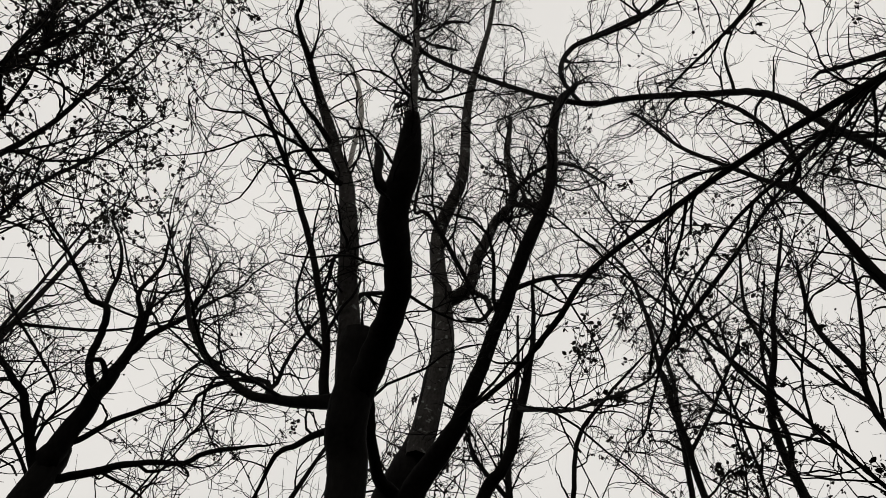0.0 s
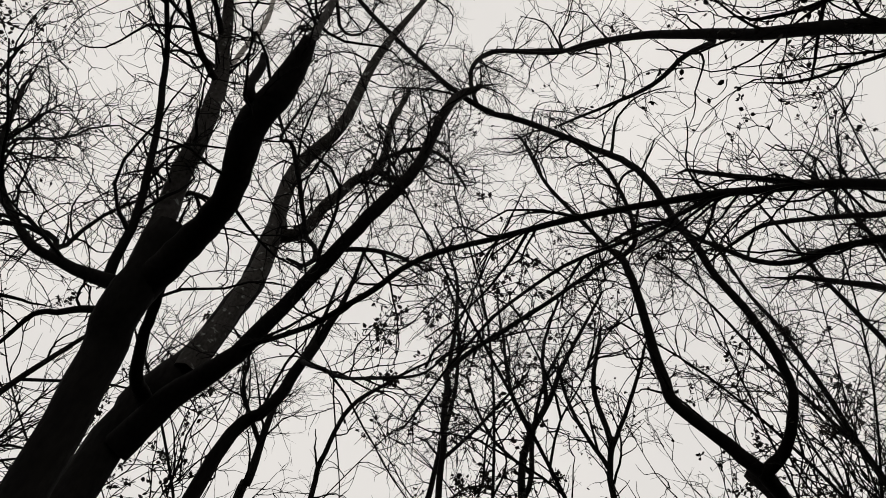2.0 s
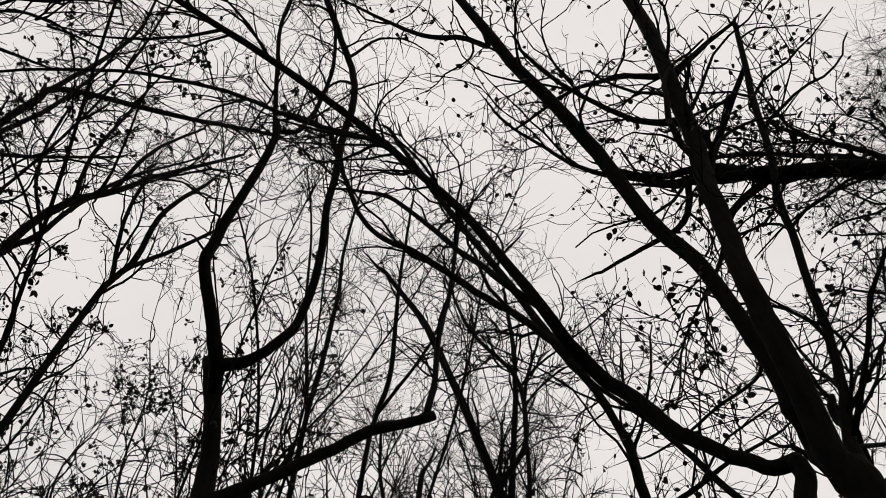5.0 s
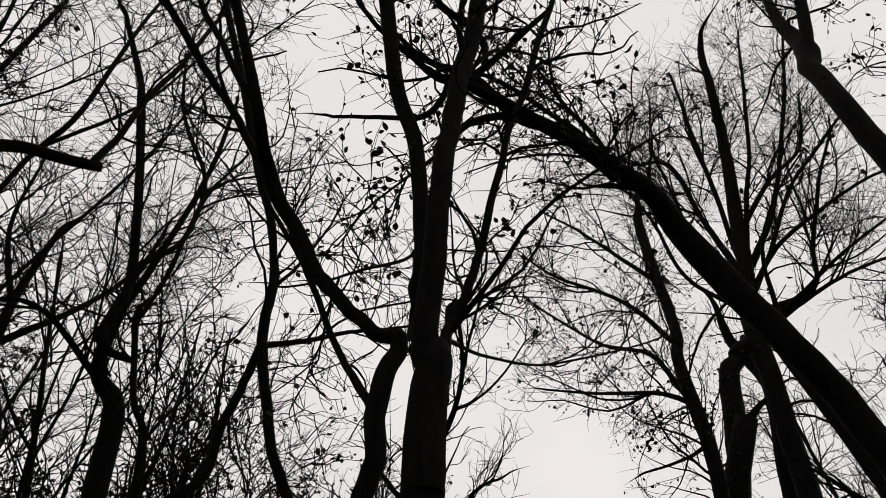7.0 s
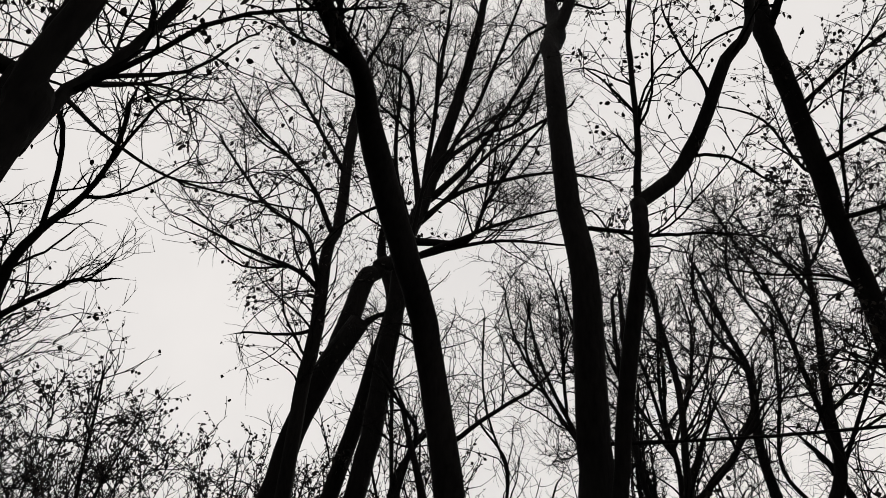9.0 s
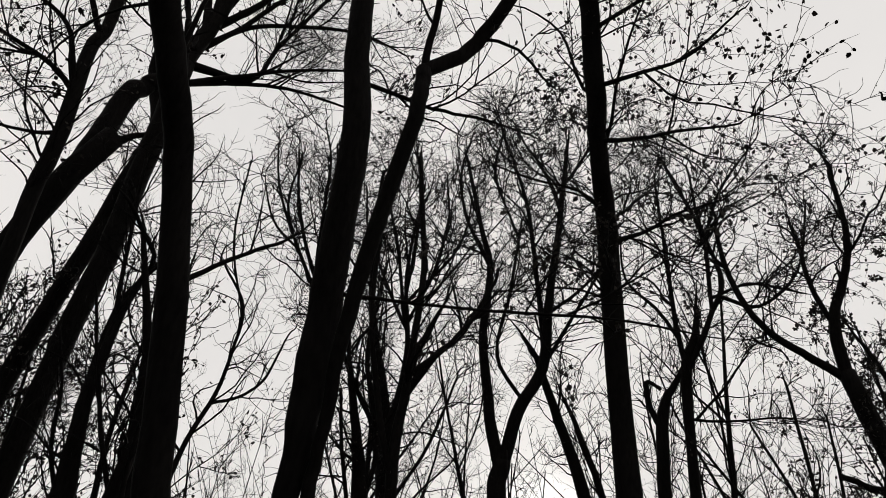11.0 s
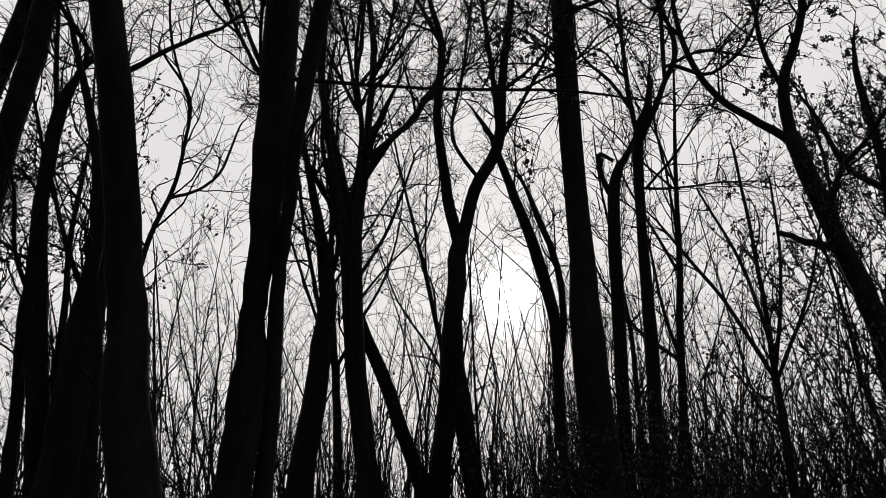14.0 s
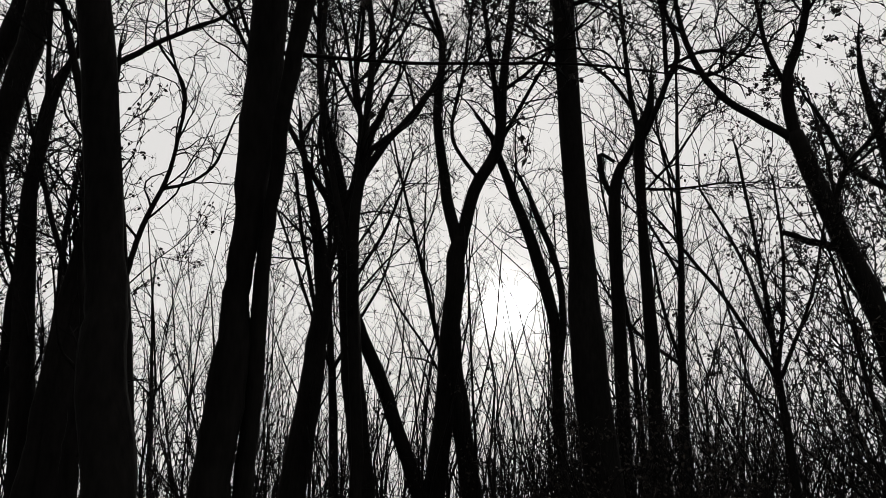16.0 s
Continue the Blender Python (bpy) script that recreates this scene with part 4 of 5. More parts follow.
t = Tree("slim dark tree with a curled broken side limb", "trees of the wood")
t.stem("trunk", [(-1.07, -16.74, -0.05, 0.178), (-1.08, -16.74, 0.76, 0.131), (-1.10, -16.74, 3.83, 0.139), (-1.20, -16.73, 7.14, 0.134), (-1.56, -16.69, 8.08, 0.074), (-1.83, -16.65, 8.52, 0.050)], sides=9, bare=0.9)
t.stem("limb", [(-1.20, -16.73, 7.14, 0.067), (-1.00, -16.75, 7.55, 0.056), (-0.96, -16.75, 8.15, 0.050), (-1.26, -16.72, 7.99, 0.037)], bare=1.0, label="curled broken limb")
t.twigs(d2=2.0, long=1.2, waver=0.26, lift=0.06)

t = Tree("slim dark tree with a spreading crown", "trees of the wood")
t.stem("trunk", [(-1.58, -16.29, -0.05, 0.186), (-1.59, -16.29, 0.77, 0.138), (-1.66, -16.28, 3.97, 0.135), (-1.68, -16.28, 6.33, 0.105), (-1.77, -16.27, 8.22, 0.121)], sides=9, bare=0.8)
t.stem("limb", [(-1.77, -16.27, 8.16, 0.060), (-1.63, -16.21, 9.54, 0.053), (-1.56, -16.13, 11.18, 0.041), (-1.49, -16.04, 13.04, 0.028)])
t.stem("limb", [(-1.77, -16.27, 8.16, 0.069), (-2.31, -16.11, 9.30, 0.061), (-2.67, -16.00, 10.15, 0.057), (-2.42, -15.98, 11.43, 0.040), (-2.25, -15.93, 13.17, 0.027)])
t.stem("limb", [(-1.81, -16.26, 7.19, 0.029), (-2.46, -16.09, 7.05, 0.024), (-3.2, -15.85, 7.03, 0.020), (-3.8, -15.62, 6.93, 0.010)], bare=0.1)
t.stem("limb", [(-1.93, -16.24, 7.30, 0.034), (-2.39, -16.04, 7.70, 0.030), (-2.81, -15.82, 8.21, 0.021)], bare=0.1)
t.stem("limb", [(-2.60, -16.13, 9.83, 0.053), (-3.35, -15.90, 9.50, 0.039), (-4.15, -15.58, 10.18, 0.030), (-4.50, -15.36, 11.63, 0.022)], bare=0.1)
t.stem("limb", [(-2.32, -16.14, 9.70, 0.051), (-2.41, -16.01, 11.30, 0.049), (-2.02, -15.99, 12.56, 0.042), (-1.67, -15.97, 13.60, 0.029)], bare=0.1)
t.stem("limb", [(-2.46, -16.11, 11.36, 0.040), (-2.84, -15.93, 12.42, 0.037), (-3.30, -15.74, 13.10, 0.027), (-3.74, -15.55, 13.64, 0.019)], bare=0.1)
t.stem("limb", [(-2.34, -16.13, 9.83, 0.038), (-3.16, -15.84, 10.01, 0.033), (-3.95, -15.49, 9.62, 0.024)], bare=0.1)
t.stem("limb", [(-1.74, -16.23, 9.01, 0.042), (-1.26, -16.20, 9.67, 0.039), (-0.65, -16.16, 10.39, 0.027), (-0.58, -16.08, 11.37, 0.019)], bare=0.1)
t.twigs(long=1.4, waver=0.38, lift=0.05, d1=1.3, d2=2.8, d3=3.4, least=0.0062)

t = Tree("leaning dark tree with a wide twisted crown and a short snag", "trees of the wood")
t.stem("trunk", [(-5.53, -12.84, -0.05, 0.300), (-5.42, -12.90, 0.90, 0.222), (-5.10, -13.04, 2.16, 0.199), (-4.79, -13.17, 3.45, 0.182), (-4.46, -13.31, 4.67, 0.163), (-4.15, -13.42, 5.99, 0.160), (-3.94, -13.49, 6.96, 0.136)], sides=11, bare=1.0)
t.stem("limb", [(-3.94, -13.49, 6.96, 0.107), (-3.90, -13.44, 7.90, 0.098), (-4.14, -13.30, 8.57, 0.079), (-4.34, -13.16, 9.37, 0.059), (-4.30, -13.09, 10.71, 0.041)])
t.stem("limb", [(-3.93, -13.50, 6.86, 0.077), (-3.36, -13.61, 7.37, 0.069), (-2.77, -13.70, 8.01, 0.061), (-2.37, -13.72, 8.98, 0.052), (-2.25, -13.68, 9.92, 0.042)])
t.stem("limb", [(-4.20, -13.40, 4.94, 0.064), (-3.88, -13.51, 5.09, 0.056), (-3.54, -13.62, 5.27, 0.043)], bare=1.0, label="short broken snag")
t.stem("limb", [(-4.30, -13.36, 5.27, 0.055), (-4.45, -13.23, 6.00, 0.046), (-4.95, -12.92, 6.63, 0.037), (-5.37, -12.63, 7.26, 0.027)])
t.stem("limb", [(-3.98, -13.48, 7.70, 0.049), (-3.66, -13.45, 8.59, 0.045), (-3.55, -13.34, 9.57, 0.036)])
t.twigs(long=1.3, waver=0.46, lift=0.03, d1=1.6, d2=3.4, leaves=450, leaf=0.055, least=0.0062)

t = Tree("dark tree with wavy spreading branches", "trees of the wood")
t.stem("trunk", [(-4.38, 6.08, -0.05, 0.184), (-4.39, 5.92, 8.00, 0.147), (-4.41, 5.80, 8.38, 0.137), (-4.35, 5.71, 8.77, 0.115), (-4.26, 5.55, 9.20, 0.096), (-4.19, 5.43, 9.58, 0.077), (-4.13, 5.29, 9.95, 0.059)], sides=10, bare=0.95)
t.stem("limb", [(-4.13, 5.29, 9.95, 0.052), (-3.93, 5.16, 10.17, 0.041), (-3.66, 5.05, 10.40, 0.030), (-3.53, 4.95, 10.56, 0.023), (-3.42, 4.69, 10.79, 0.019)], bare=0.1)
t.stem("limb", [(-4.11, 5.25, 9.98, 0.045), (-4.12, 5.01, 10.30, 0.038), (-4.23, 4.82, 10.53, 0.031), (-4.07, 4.57, 10.90, 0.023), (-4.06, 4.29, 11.20, 0.020)], bare=0.1)
t.stem("limb", [(-4.31, 5.52, 9.33, 0.051), (-4.46, 5.28, 9.58, 0.048), (-4.43, 5.06, 9.89, 0.044), (-4.46, 4.85, 10.15, 0.041), (-4.70, 4.80, 10.22, 0.030), (-4.90, 4.53, 10.41, 0.027), (-5.20, 4.17, 10.58, 0.019), (-5.41, 3.97, 10.70, 0.016)], bare=0.1)
t.stem("limb", [(-4.54, 4.95, 10.32, 0.031), (-4.56, 4.70, 10.73, 0.027), (-4.65, 4.46, 11.07, 0.020), (-4.87, 4.19, 11.36, 0.016)], bare=0.1)
t.stem("limb", [(-4.51, 5.96, 8.34, 0.059), (-4.70, 5.60, 8.65, 0.052), (-4.86, 5.34, 8.88, 0.046), (-5.07, 5.16, 9.01, 0.036), (-5.33, 4.90, 9.14, 0.029)], bare=0.1)
t.stem("limb", [(-4.35, 5.95, 8.30, 0.048), (-3.88, 5.92, 8.52, 0.041), (-3.45, 5.92, 8.67, 0.034), (-3.06, 5.93, 8.76, 0.030), (-2.84, 5.83, 8.86, 0.027), (-2.37, 5.79, 8.98, 0.017)], bare=0.1)
t.stem("limb", [(-4.35, 5.81, 8.69, 0.035), (-4.03, 5.66, 8.90, 0.031), (-3.72, 5.55, 9.07, 0.028), (-3.43, 5.46, 9.19, 0.024), (-3.33, 5.33, 9.25, 0.017)], bare=0.1)
t.stem("limb", [(-4.69, 5.71, 8.71, 0.032), (-4.76, 5.48, 9.07, 0.022), (-4.75, 5.45, 9.32, 0.018), (-5.27, 4.80, 9.63, 0.015)], bare=0.1)
t.stem("limb", [(-4.32, 5.50, 9.34, 0.032), (-4.21, 5.37, 9.44, 0.032), (-4.26, 5.20, 9.48, 0.032), (-4.36, 5.14, 9.42, 0.025)], bare=1.0, label="small curled branch")
t.twigs(long=1.2, waver=0.45, d1=1.0, d2=3.0, leaves=250, leaf=0.045)

t = Tree("tree holding many small dry leaves high in its crown", "trees of the wood")
t.stem("trunk", [(-3.71, 4.17, -0.05, 0.081), (-3.80, 3.92, 2.26, 0.064), (-3.96, 3.50, 5.01, 0.060), (-4.16, 2.96, 5.88, 0.059), (-4.24, 2.61, 6.70, 0.051), (-4.27, 2.37, 7.57, 0.040)], sides=10, bare=0.8)
t.stem("limb", [(-4.21, 2.34, 7.49, 0.022), (-4.17, 2.00, 8.03, 0.019), (-4.14, 1.70, 8.48, 0.015), (-4.12, 1.35, 8.79, 0.010)], bare=0.1)
t.stem("limb", [(-4.15, 1.67, 7.99, 0.020), (-4.05, 1.38, 8.28, 0.019), (-3.93, 1.17, 8.65, 0.015), (-3.81, 0.90, 8.97, 0.010)], bare=0.1)
t.stem("limb", [(-4.27, 2.37, 7.57, 0.031), (-4.16, 2.28, 8.40, 0.025), (-4.12, 2.09, 9.31, 0.022), (-4.10, 1.81, 10.54, 0.016)], bare=0.1)
t.stem("limb", [(-4.27, 2.37, 7.57, 0.031), (-4.20, 1.69, 8.07, 0.028), (-4.01, 1.44, 8.87, 0.023), (-3.80, 0.99, 10.20, 0.018)], bare=0.1)
t.stem("limb", [(-4.40, 2.67, 7.30, 0.026), (-4.25, 2.85, 7.74, 0.021), (-4.26, 2.79, 8.49, 0.021), (-4.22, 2.79, 9.53, 0.018), (-4.20, 2.75, 11.00, 0.014)], bare=0.1)
t.twigs(long=1.35, waver=0.42, d1=1.2, d2=3.6, d3=3.4, leaves=5200, leaf=0.045)

t = Tree("dark tree with drooping side limbs", "trees of the wood")
t.stem("trunk", [(5.57, -10.37, -0.05, 0.144), (5.62, -10.34, 0.95, 0.113), (5.71, -10.29, 2.12, 0.106), (5.99, -10.12, 4.28, 0.107), (6.38, -9.88, 6.76, 0.098), (6.82, -9.59, 9.62, 0.080), (7.15, -9.34, 11.78, 0.056)], sides=9, bare=0.5)
t.stem("limb", [(5.89, -10.18, 3.98, 0.042), (5.82, -10.25, 4.55, 0.038), (5.64, -10.38, 5.24, 0.032), (5.52, -10.48, 6.10, 0.026), (5.51, -10.51, 6.86, 0.024), (5.85, -10.35, 7.48, 0.018)], bare=0.1)
t.stem("limb", [(5.67, -10.45, 5.29, 0.026), (5.29, -10.75, 5.55, 0.023), (5.10, -10.91, 5.90, 0.021), (4.95, -11.09, 6.65, 0.014)], bare=0.1)
t.stem("limb", [(6.24, -9.97, 6.94, 0.040), (5.89, -10.23, 7.51, 0.038), (5.51, -10.48, 7.89, 0.032), (5.17, -10.68, 8.16, 0.026), (4.89, -10.83, 8.51, 0.018)], bare=0.1)
t.stem("limb", [(5.55, -10.52, 6.77, 0.021), (5.91, -10.47, 8.06, 0.018), (6.01, -10.57, 9.68, 0.015)], bare=0.1)
t.twigs(long=1.3, waver=0.3, d2=3.0, d3=2.2)

t = Tree("slim dark tree in a thicket", "trees of the wood")
t.stem("trunk", [(6.22, -9.22, -0.05, 0.197), (6.26, -9.19, 0.91, 0.155), (6.32, -9.14, 2.03, 0.146), (6.49, -9.02, 3.69, 0.122), (6.57, -8.97, 4.90, 0.092), (6.49, -9.02, 6.04, 0.063), (6.36, -9.11, 6.68, 0.038)], sides=8, bare=0.2)
t.stem("limb", [(6.57, -8.97, 4.83, 0.035), (6.53, -8.99, 5.62, 0.033), (6.63, -8.92, 6.94, 0.030), (6.73, -8.85, 8.38, 0.024)], bare=0.1)
t.twigs(long=1.2, waver=0.26, lift=0.08, d2=2.6)

t = Tree("slim dark tree in a thicket", "trees of the wood")
t.stem("trunk", [(5.72, -8.92, -0.05, 0.266), (5.72, -8.92, 0.91, 0.209), (5.71, -8.93, 2.01, 0.197), (5.69, -8.94, 3.12, 0.155), (5.73, -8.91, 4.20, 0.115), (5.83, -8.85, 5.37, 0.071), (6.19, -8.60, 6.88, 0.037)], sides=8, bare=0.2)
t.stem("limb", [(5.69, -8.94, 3.25, 0.033), (6.00, -8.73, 4.15, 0.030), (6.30, -8.52, 5.23, 0.024), (6.46, -8.39, 5.95, 0.017)], bare=0.1)
t.twigs(long=1.2, waver=0.26, lift=0.08, d2=2.6)

t = Tree("slender dark tree with many fine upright twigs", "trees of the wood")
t.stem("trunk", [(3.38, -13.25, -0.05, 0.133), (3.41, -13.24, 1.06, 0.104), (3.45, -13.23, 2.36, 0.098), (3.60, -13.19, 5.13, 0.107), (3.45, -13.23, 7.05, 0.072), (3.35, -13.26, 9.07, 0.060), (3.59, -13.20, 11.57, 0.046)], sides=8, bare=0.3)
t.stem("limb", [(3.59, -13.20, 4.93, 0.058), (4.01, -13.08, 6.67, 0.056), (4.23, -13.02, 8.37, 0.048), (4.20, -13.03, 10.93, 0.040)], bare=0.1)
t.stem("limb", [(3.44, -13.23, 6.94, 0.051), (2.86, -13.36, 7.43, 0.047), (2.41, -13.44, 8.03, 0.037), (1.95, -13.50, 8.65, 0.022)], bare=0.1)
t.twigs(long=1.4, waver=0.26, lift=0.1, d2=2.6, leaves=500, leaf=0.05)

t = Tree("leafy fan-shaped tree with many thin stems", "trees of the wood")
t.stem("trunk", [(-3.13, -13.11, -0.05, 0.089), (-3.12, -13.11, 0.87, 0.070), (-3.11, -13.11, 1.94, 0.066), (-3.07, -13.12, 3.56, 0.043), (-3.00, -13.14, 5.00, 0.032), (-2.88, -13.18, 6.50, 0.024)], sides=7, bare=0.1)
t.stem("limb", [(-3.10, -13.12, 2.72, 0.038), (-2.54, -13.26, 3.94, 0.031), (-1.96, -13.38, 4.90, 0.028), (-1.57, -13.45, 5.51, 0.019)], bare=0.1)
t.stem("limb", [(-3.08, -13.12, 2.89, 0.034), (-3.34, -13.05, 4.51, 0.027), (-3.36, -13.04, 5.92, 0.019)], bare=0.1)
t.stem("limb", [(-3.09, -13.12, 3.22, 0.034), (-2.79, -13.20, 4.65, 0.027), (-2.32, -13.31, 5.85, 0.019)], bare=0.1)
t.stem("limb", [(-3.11, -13.11, 2.81, 0.034), (-3.66, -12.95, 4.04, 0.026), (-3.99, -12.83, 5.26, 0.018)], bare=0.1)
t.twigs(long=1.1, waver=0.24, lift=0.08, leaves=900, leaf=0.055)

t = Tree("small dark tree thick with leaves", "trees of the wood")
t.stem("trunk", [(-5.70, -14.25, -0.05, 0.156), (-5.69, -14.25, 1.13, 0.123), (-5.68, -14.25, 2.51, 0.116), (-5.65, -14.27, 4.89, 0.096), (-5.65, -14.27, 6.86, 0.081), (-5.53, -14.32, 8.26, 0.064)], sides=8, bare=0.2)
t.stem("limb", [(-5.69, -14.25, 6.10, 0.060), (-5.13, -14.49, 6.74, 0.052), (-4.82, -14.60, 7.72, 0.043), (-4.62, -14.68, 8.24, 0.027)], bare=0.1)
t.stem("limb", [(-5.68, -14.25, 6.53, 0.050), (-6.05, -14.08, 7.77, 0.046), (-6.12, -14.05, 8.69, 0.031)], bare=0.1)
t.twigs(long=0.9, waver=0.36, d2=4.0, leaves=5600, leaf=0.055)

t = Tree("slender dark tree with an arching tip", "trees of the wood")
t.stem("trunk", [(3.77, 7.92, -0.05, 0.076), (3.75, 7.81, 4.99, 0.060), (3.73, 7.64, 11.09, 0.056), (3.69, 7.42, 12.19, 0.056), (3.62, 7.20, 13.67, 0.061), (3.67, 7.08, 14.30, 0.053), (4.25, 6.53, 15.05, 0.050), (4.75, 5.44, 15.15, 0.044), (5.16, 3.88, 14.72, 0.031)], sides=7, bare=0.2)
t.stem("limb", [(3.67, 7.08, 14.30, 0.043), (3.67, 6.87, 15.97, 0.041), (3.57, 6.74, 17.85, 0.032), (3.06, 6.82, 20.21, 0.022)], bare=0.1)
t.twigs(long=1.2, waver=0.34)

t = Tree("slender leafy tree with dark leaf clumps", "trees of the wood")
t.stem("trunk", [(5.10, 7.86, -0.05, 0.092), (5.11, 7.66, 5.21, 0.072), (5.12, 7.34, 11.59, 0.068), (5.13, 6.93, 12.88, 0.064), (5.33, 6.51, 13.60, 0.056), (5.54, 6.01, 14.52, 0.043), (5.94, 5.03, 15.86, 0.029)], sides=7, bare=0.2)
t.stem("limb", [(5.20, 6.94, 13.10, 0.040), (4.85, 6.89, 14.19, 0.037), (4.66, 6.69, 15.64, 0.029), (4.51, 6.50, 17.23, 0.019)], bare=0.1)
t.stem("limb", [(5.46, 6.72, 13.86, 0.042), (5.30, 6.29, 15.14, 0.034), (5.39, 5.68, 16.18, 0.024)], bare=0.1)
t.clump((5.17, 6.97, 13.07), 0.13)
t.clump((5.43, 6.74, 11.90), 0.12)
t.twigs(long=1.0, waver=0.34, leaves=500, leaf=0.045)

t = Tree("slender dark tree with a fine bare tip", "trees of the wood")
t.stem("trunk", [(1.94, 8.67, -0.05, 0.057), (1.94, 8.56, 4.86, 0.044), (1.93, 8.38, 10.80, 0.042), (1.93, 8.15, 11.85, 0.041), (2.11, 7.88, 12.89, 0.039), (2.62, 7.50, 13.57, 0.030), (3.17, 7.05, 14.06, 0.021)], sides=7, bare=0.2)
t.twigs(long=1.2, waver=0.34)

t = Tree("slim dark tree with crooked rising stems", "trees of the wood")
t.stem("trunk", [(0.88, 9.26, -0.05, 0.104), (0.92, 9.21, 4.94, 0.081), (0.98, 9.12, 10.97, 0.077), (1.06, 9.00, 11.54, 0.071), (1.02, 8.84, 12.64, 0.062), (1.05, 8.70, 13.67, 0.051), (1.28, 8.45, 15.57, 0.040), (1.39, 8.25, 17.71, 0.026)], sides=7, bare=0.2)
t.stem("limb", [(1.04, 8.84, 12.35, 0.038), (0.39, 8.60, 13.05, 0.034), (0.23, 8.42, 13.77, 0.025), (-0.45, 8.17, 14.23, 0.015)], bare=0.1)
t.twigs(long=1.2, waver=0.36)

t = Tree("leafy slender tree with fine dark stems", "trees of the wood")
t.stem("trunk", [(5.99, 6.57, -0.05, 0.069), (5.99, 6.43, 4.93, 0.054), (5.99, 6.19, 10.96, 0.051), (5.98, 5.90, 12.26, 0.051), (5.85, 5.77, 13.67, 0.046), (5.98, 5.40, 14.85, 0.033)], sides=7, bare=0.1)
t.stem("limb", [(6.02, 5.97, 12.21, 0.037), (6.25, 5.34, 13.06, 0.034), (6.39, 4.84, 13.96, 0.026)], bare=0.1)
t.stem("limb", [(5.98, 6.01, 11.67, 0.036), (5.57, 6.12, 12.87, 0.034), (5.38, 6.07, 14.08, 0.026)], bare=0.1)
t.twigs(long=1.0, waver=0.34, leaves=900, leaf=0.045, d2=4.0)

t = Tree("slender dark tree with straight rising stems", "trees of the wood")
t.stem("trunk", [(8.67, 3.73, -0.05, 0.058), (8.57, 3.65, 4.74, 0.046), (8.42, 3.51, 10.54, 0.043), (8.22, 3.33, 12.06, 0.045), (8.06, 3.22, 13.58, 0.041), (7.89, 3.19, 15.18, 0.031), (7.77, 3.00, 17.32, 0.025)], sides=7, bare=0.2)
t.stem("limb", [(8.18, 3.40, 11.12, 0.028), (7.84, 3.69, 13.13, 0.028), (7.57, 3.86, 15.59, 0.023), (7.28, 4.18, 17.69, 0.015)], bare=0.1)
t.twigs(long=1.2, waver=0.36)

t = Tree("slender dark tree with straight rising stems", "trees of the wood")
t.stem("trunk", [(9.55, 3.13, -0.05, 0.058), (9.42, 2.97, 4.74, 0.046), (9.21, 2.70, 10.54, 0.043), (8.94, 2.35, 12.13, 0.045), (8.69, 2.23, 13.78, 0.041), (8.48, 2.11, 15.52, 0.032), (8.31, 1.94, 17.47, 0.025)], sides=7, bare=0.2)
t.stem("limb", [(8.75, 2.36, 11.54, 0.028), (8.70, 1.58, 12.73, 0.026), (8.54, 1.02, 14.64, 0.021), (8.45, 0.57, 15.87, 0.014)], bare=0.1)
t.twigs(long=1.2, waver=0.36)

t = Tree("slender dark tree with straight rising stems", "trees of the wood")
t.stem("trunk", [(3.61, 9.00, -0.05, 0.065), (3.68, 8.85, 4.86, 0.050), (3.79, 8.61, 10.79, 0.048), (3.93, 8.31, 12.24, 0.050), (4.05, 8.07, 13.58, 0.046), (4.20, 7.80, 15.22, 0.041), (4.17, 7.63, 17.43, 0.030), (3.95, 7.65, 18.95, 0.022)], sides=7, bare=0.2)
t.stem("limb", [(4.05, 8.19, 12.86, 0.032), (4.63, 7.52, 13.82, 0.030), (5.18, 6.81, 14.82, 0.022)], bare=0.1)
t.twigs(long=1.2, waver=0.36)

t = Tree("slender dark tree with straight rising stems", "trees of the wood")
t.stem("trunk", [(5.38, 8.31, -0.05, 0.070), (5.42, 8.15, 5.19, 0.055), (5.47, 7.90, 11.54, 0.052), (5.54, 7.58, 12.73, 0.052), (5.60, 7.31, 13.86, 0.043), (5.76, 6.93, 15.19, 0.032), (6.19, 6.20, 16.69, 0.020)], sides=7, bare=0.2)
t.stem("limb", [(5.54, 7.52, 12.84, 0.032), (4.81, 7.72, 13.84, 0.030), (4.40, 7.69, 15.33, 0.023)], bare=0.1)
t.twigs(long=1.2, waver=0.36)

t = Tree("slim dark tree with crooked rising stems", "trees of the wood")
t.stem("trunk", [(9.14, -0.35, -0.05, 0.179), (9.08, -0.16, 3.12, 0.141), (8.98, 0.15, 6.94, 0.133), (8.86, 0.54, 7.74, 0.091), (8.70, 0.62, 9.13, 0.069), (8.48, 1.11, 11.07, 0.065), (8.29, 1.58, 12.66, 0.057), (7.98, 2.33, 14.09, 0.040)], sides=9, bare=0.3)
t.stem("limb", [(8.84, 0.50, 8.66, 0.045), (8.76, 0.34, 9.95, 0.045), (8.67, 0.15, 11.82, 0.042), (8.59, 0.15, 13.77, 0.031)], bare=0.1)
t.stem("limb", [(8.84, 0.34, 7.44, 0.041), (8.63, 1.34, 8.09, 0.035), (8.46, 1.88, 7.89, 0.027), (8.29, 2.21, 7.10, 0.015)], bare=0.1)
t.twigs(long=1.3, waver=0.3, d2=2.6)

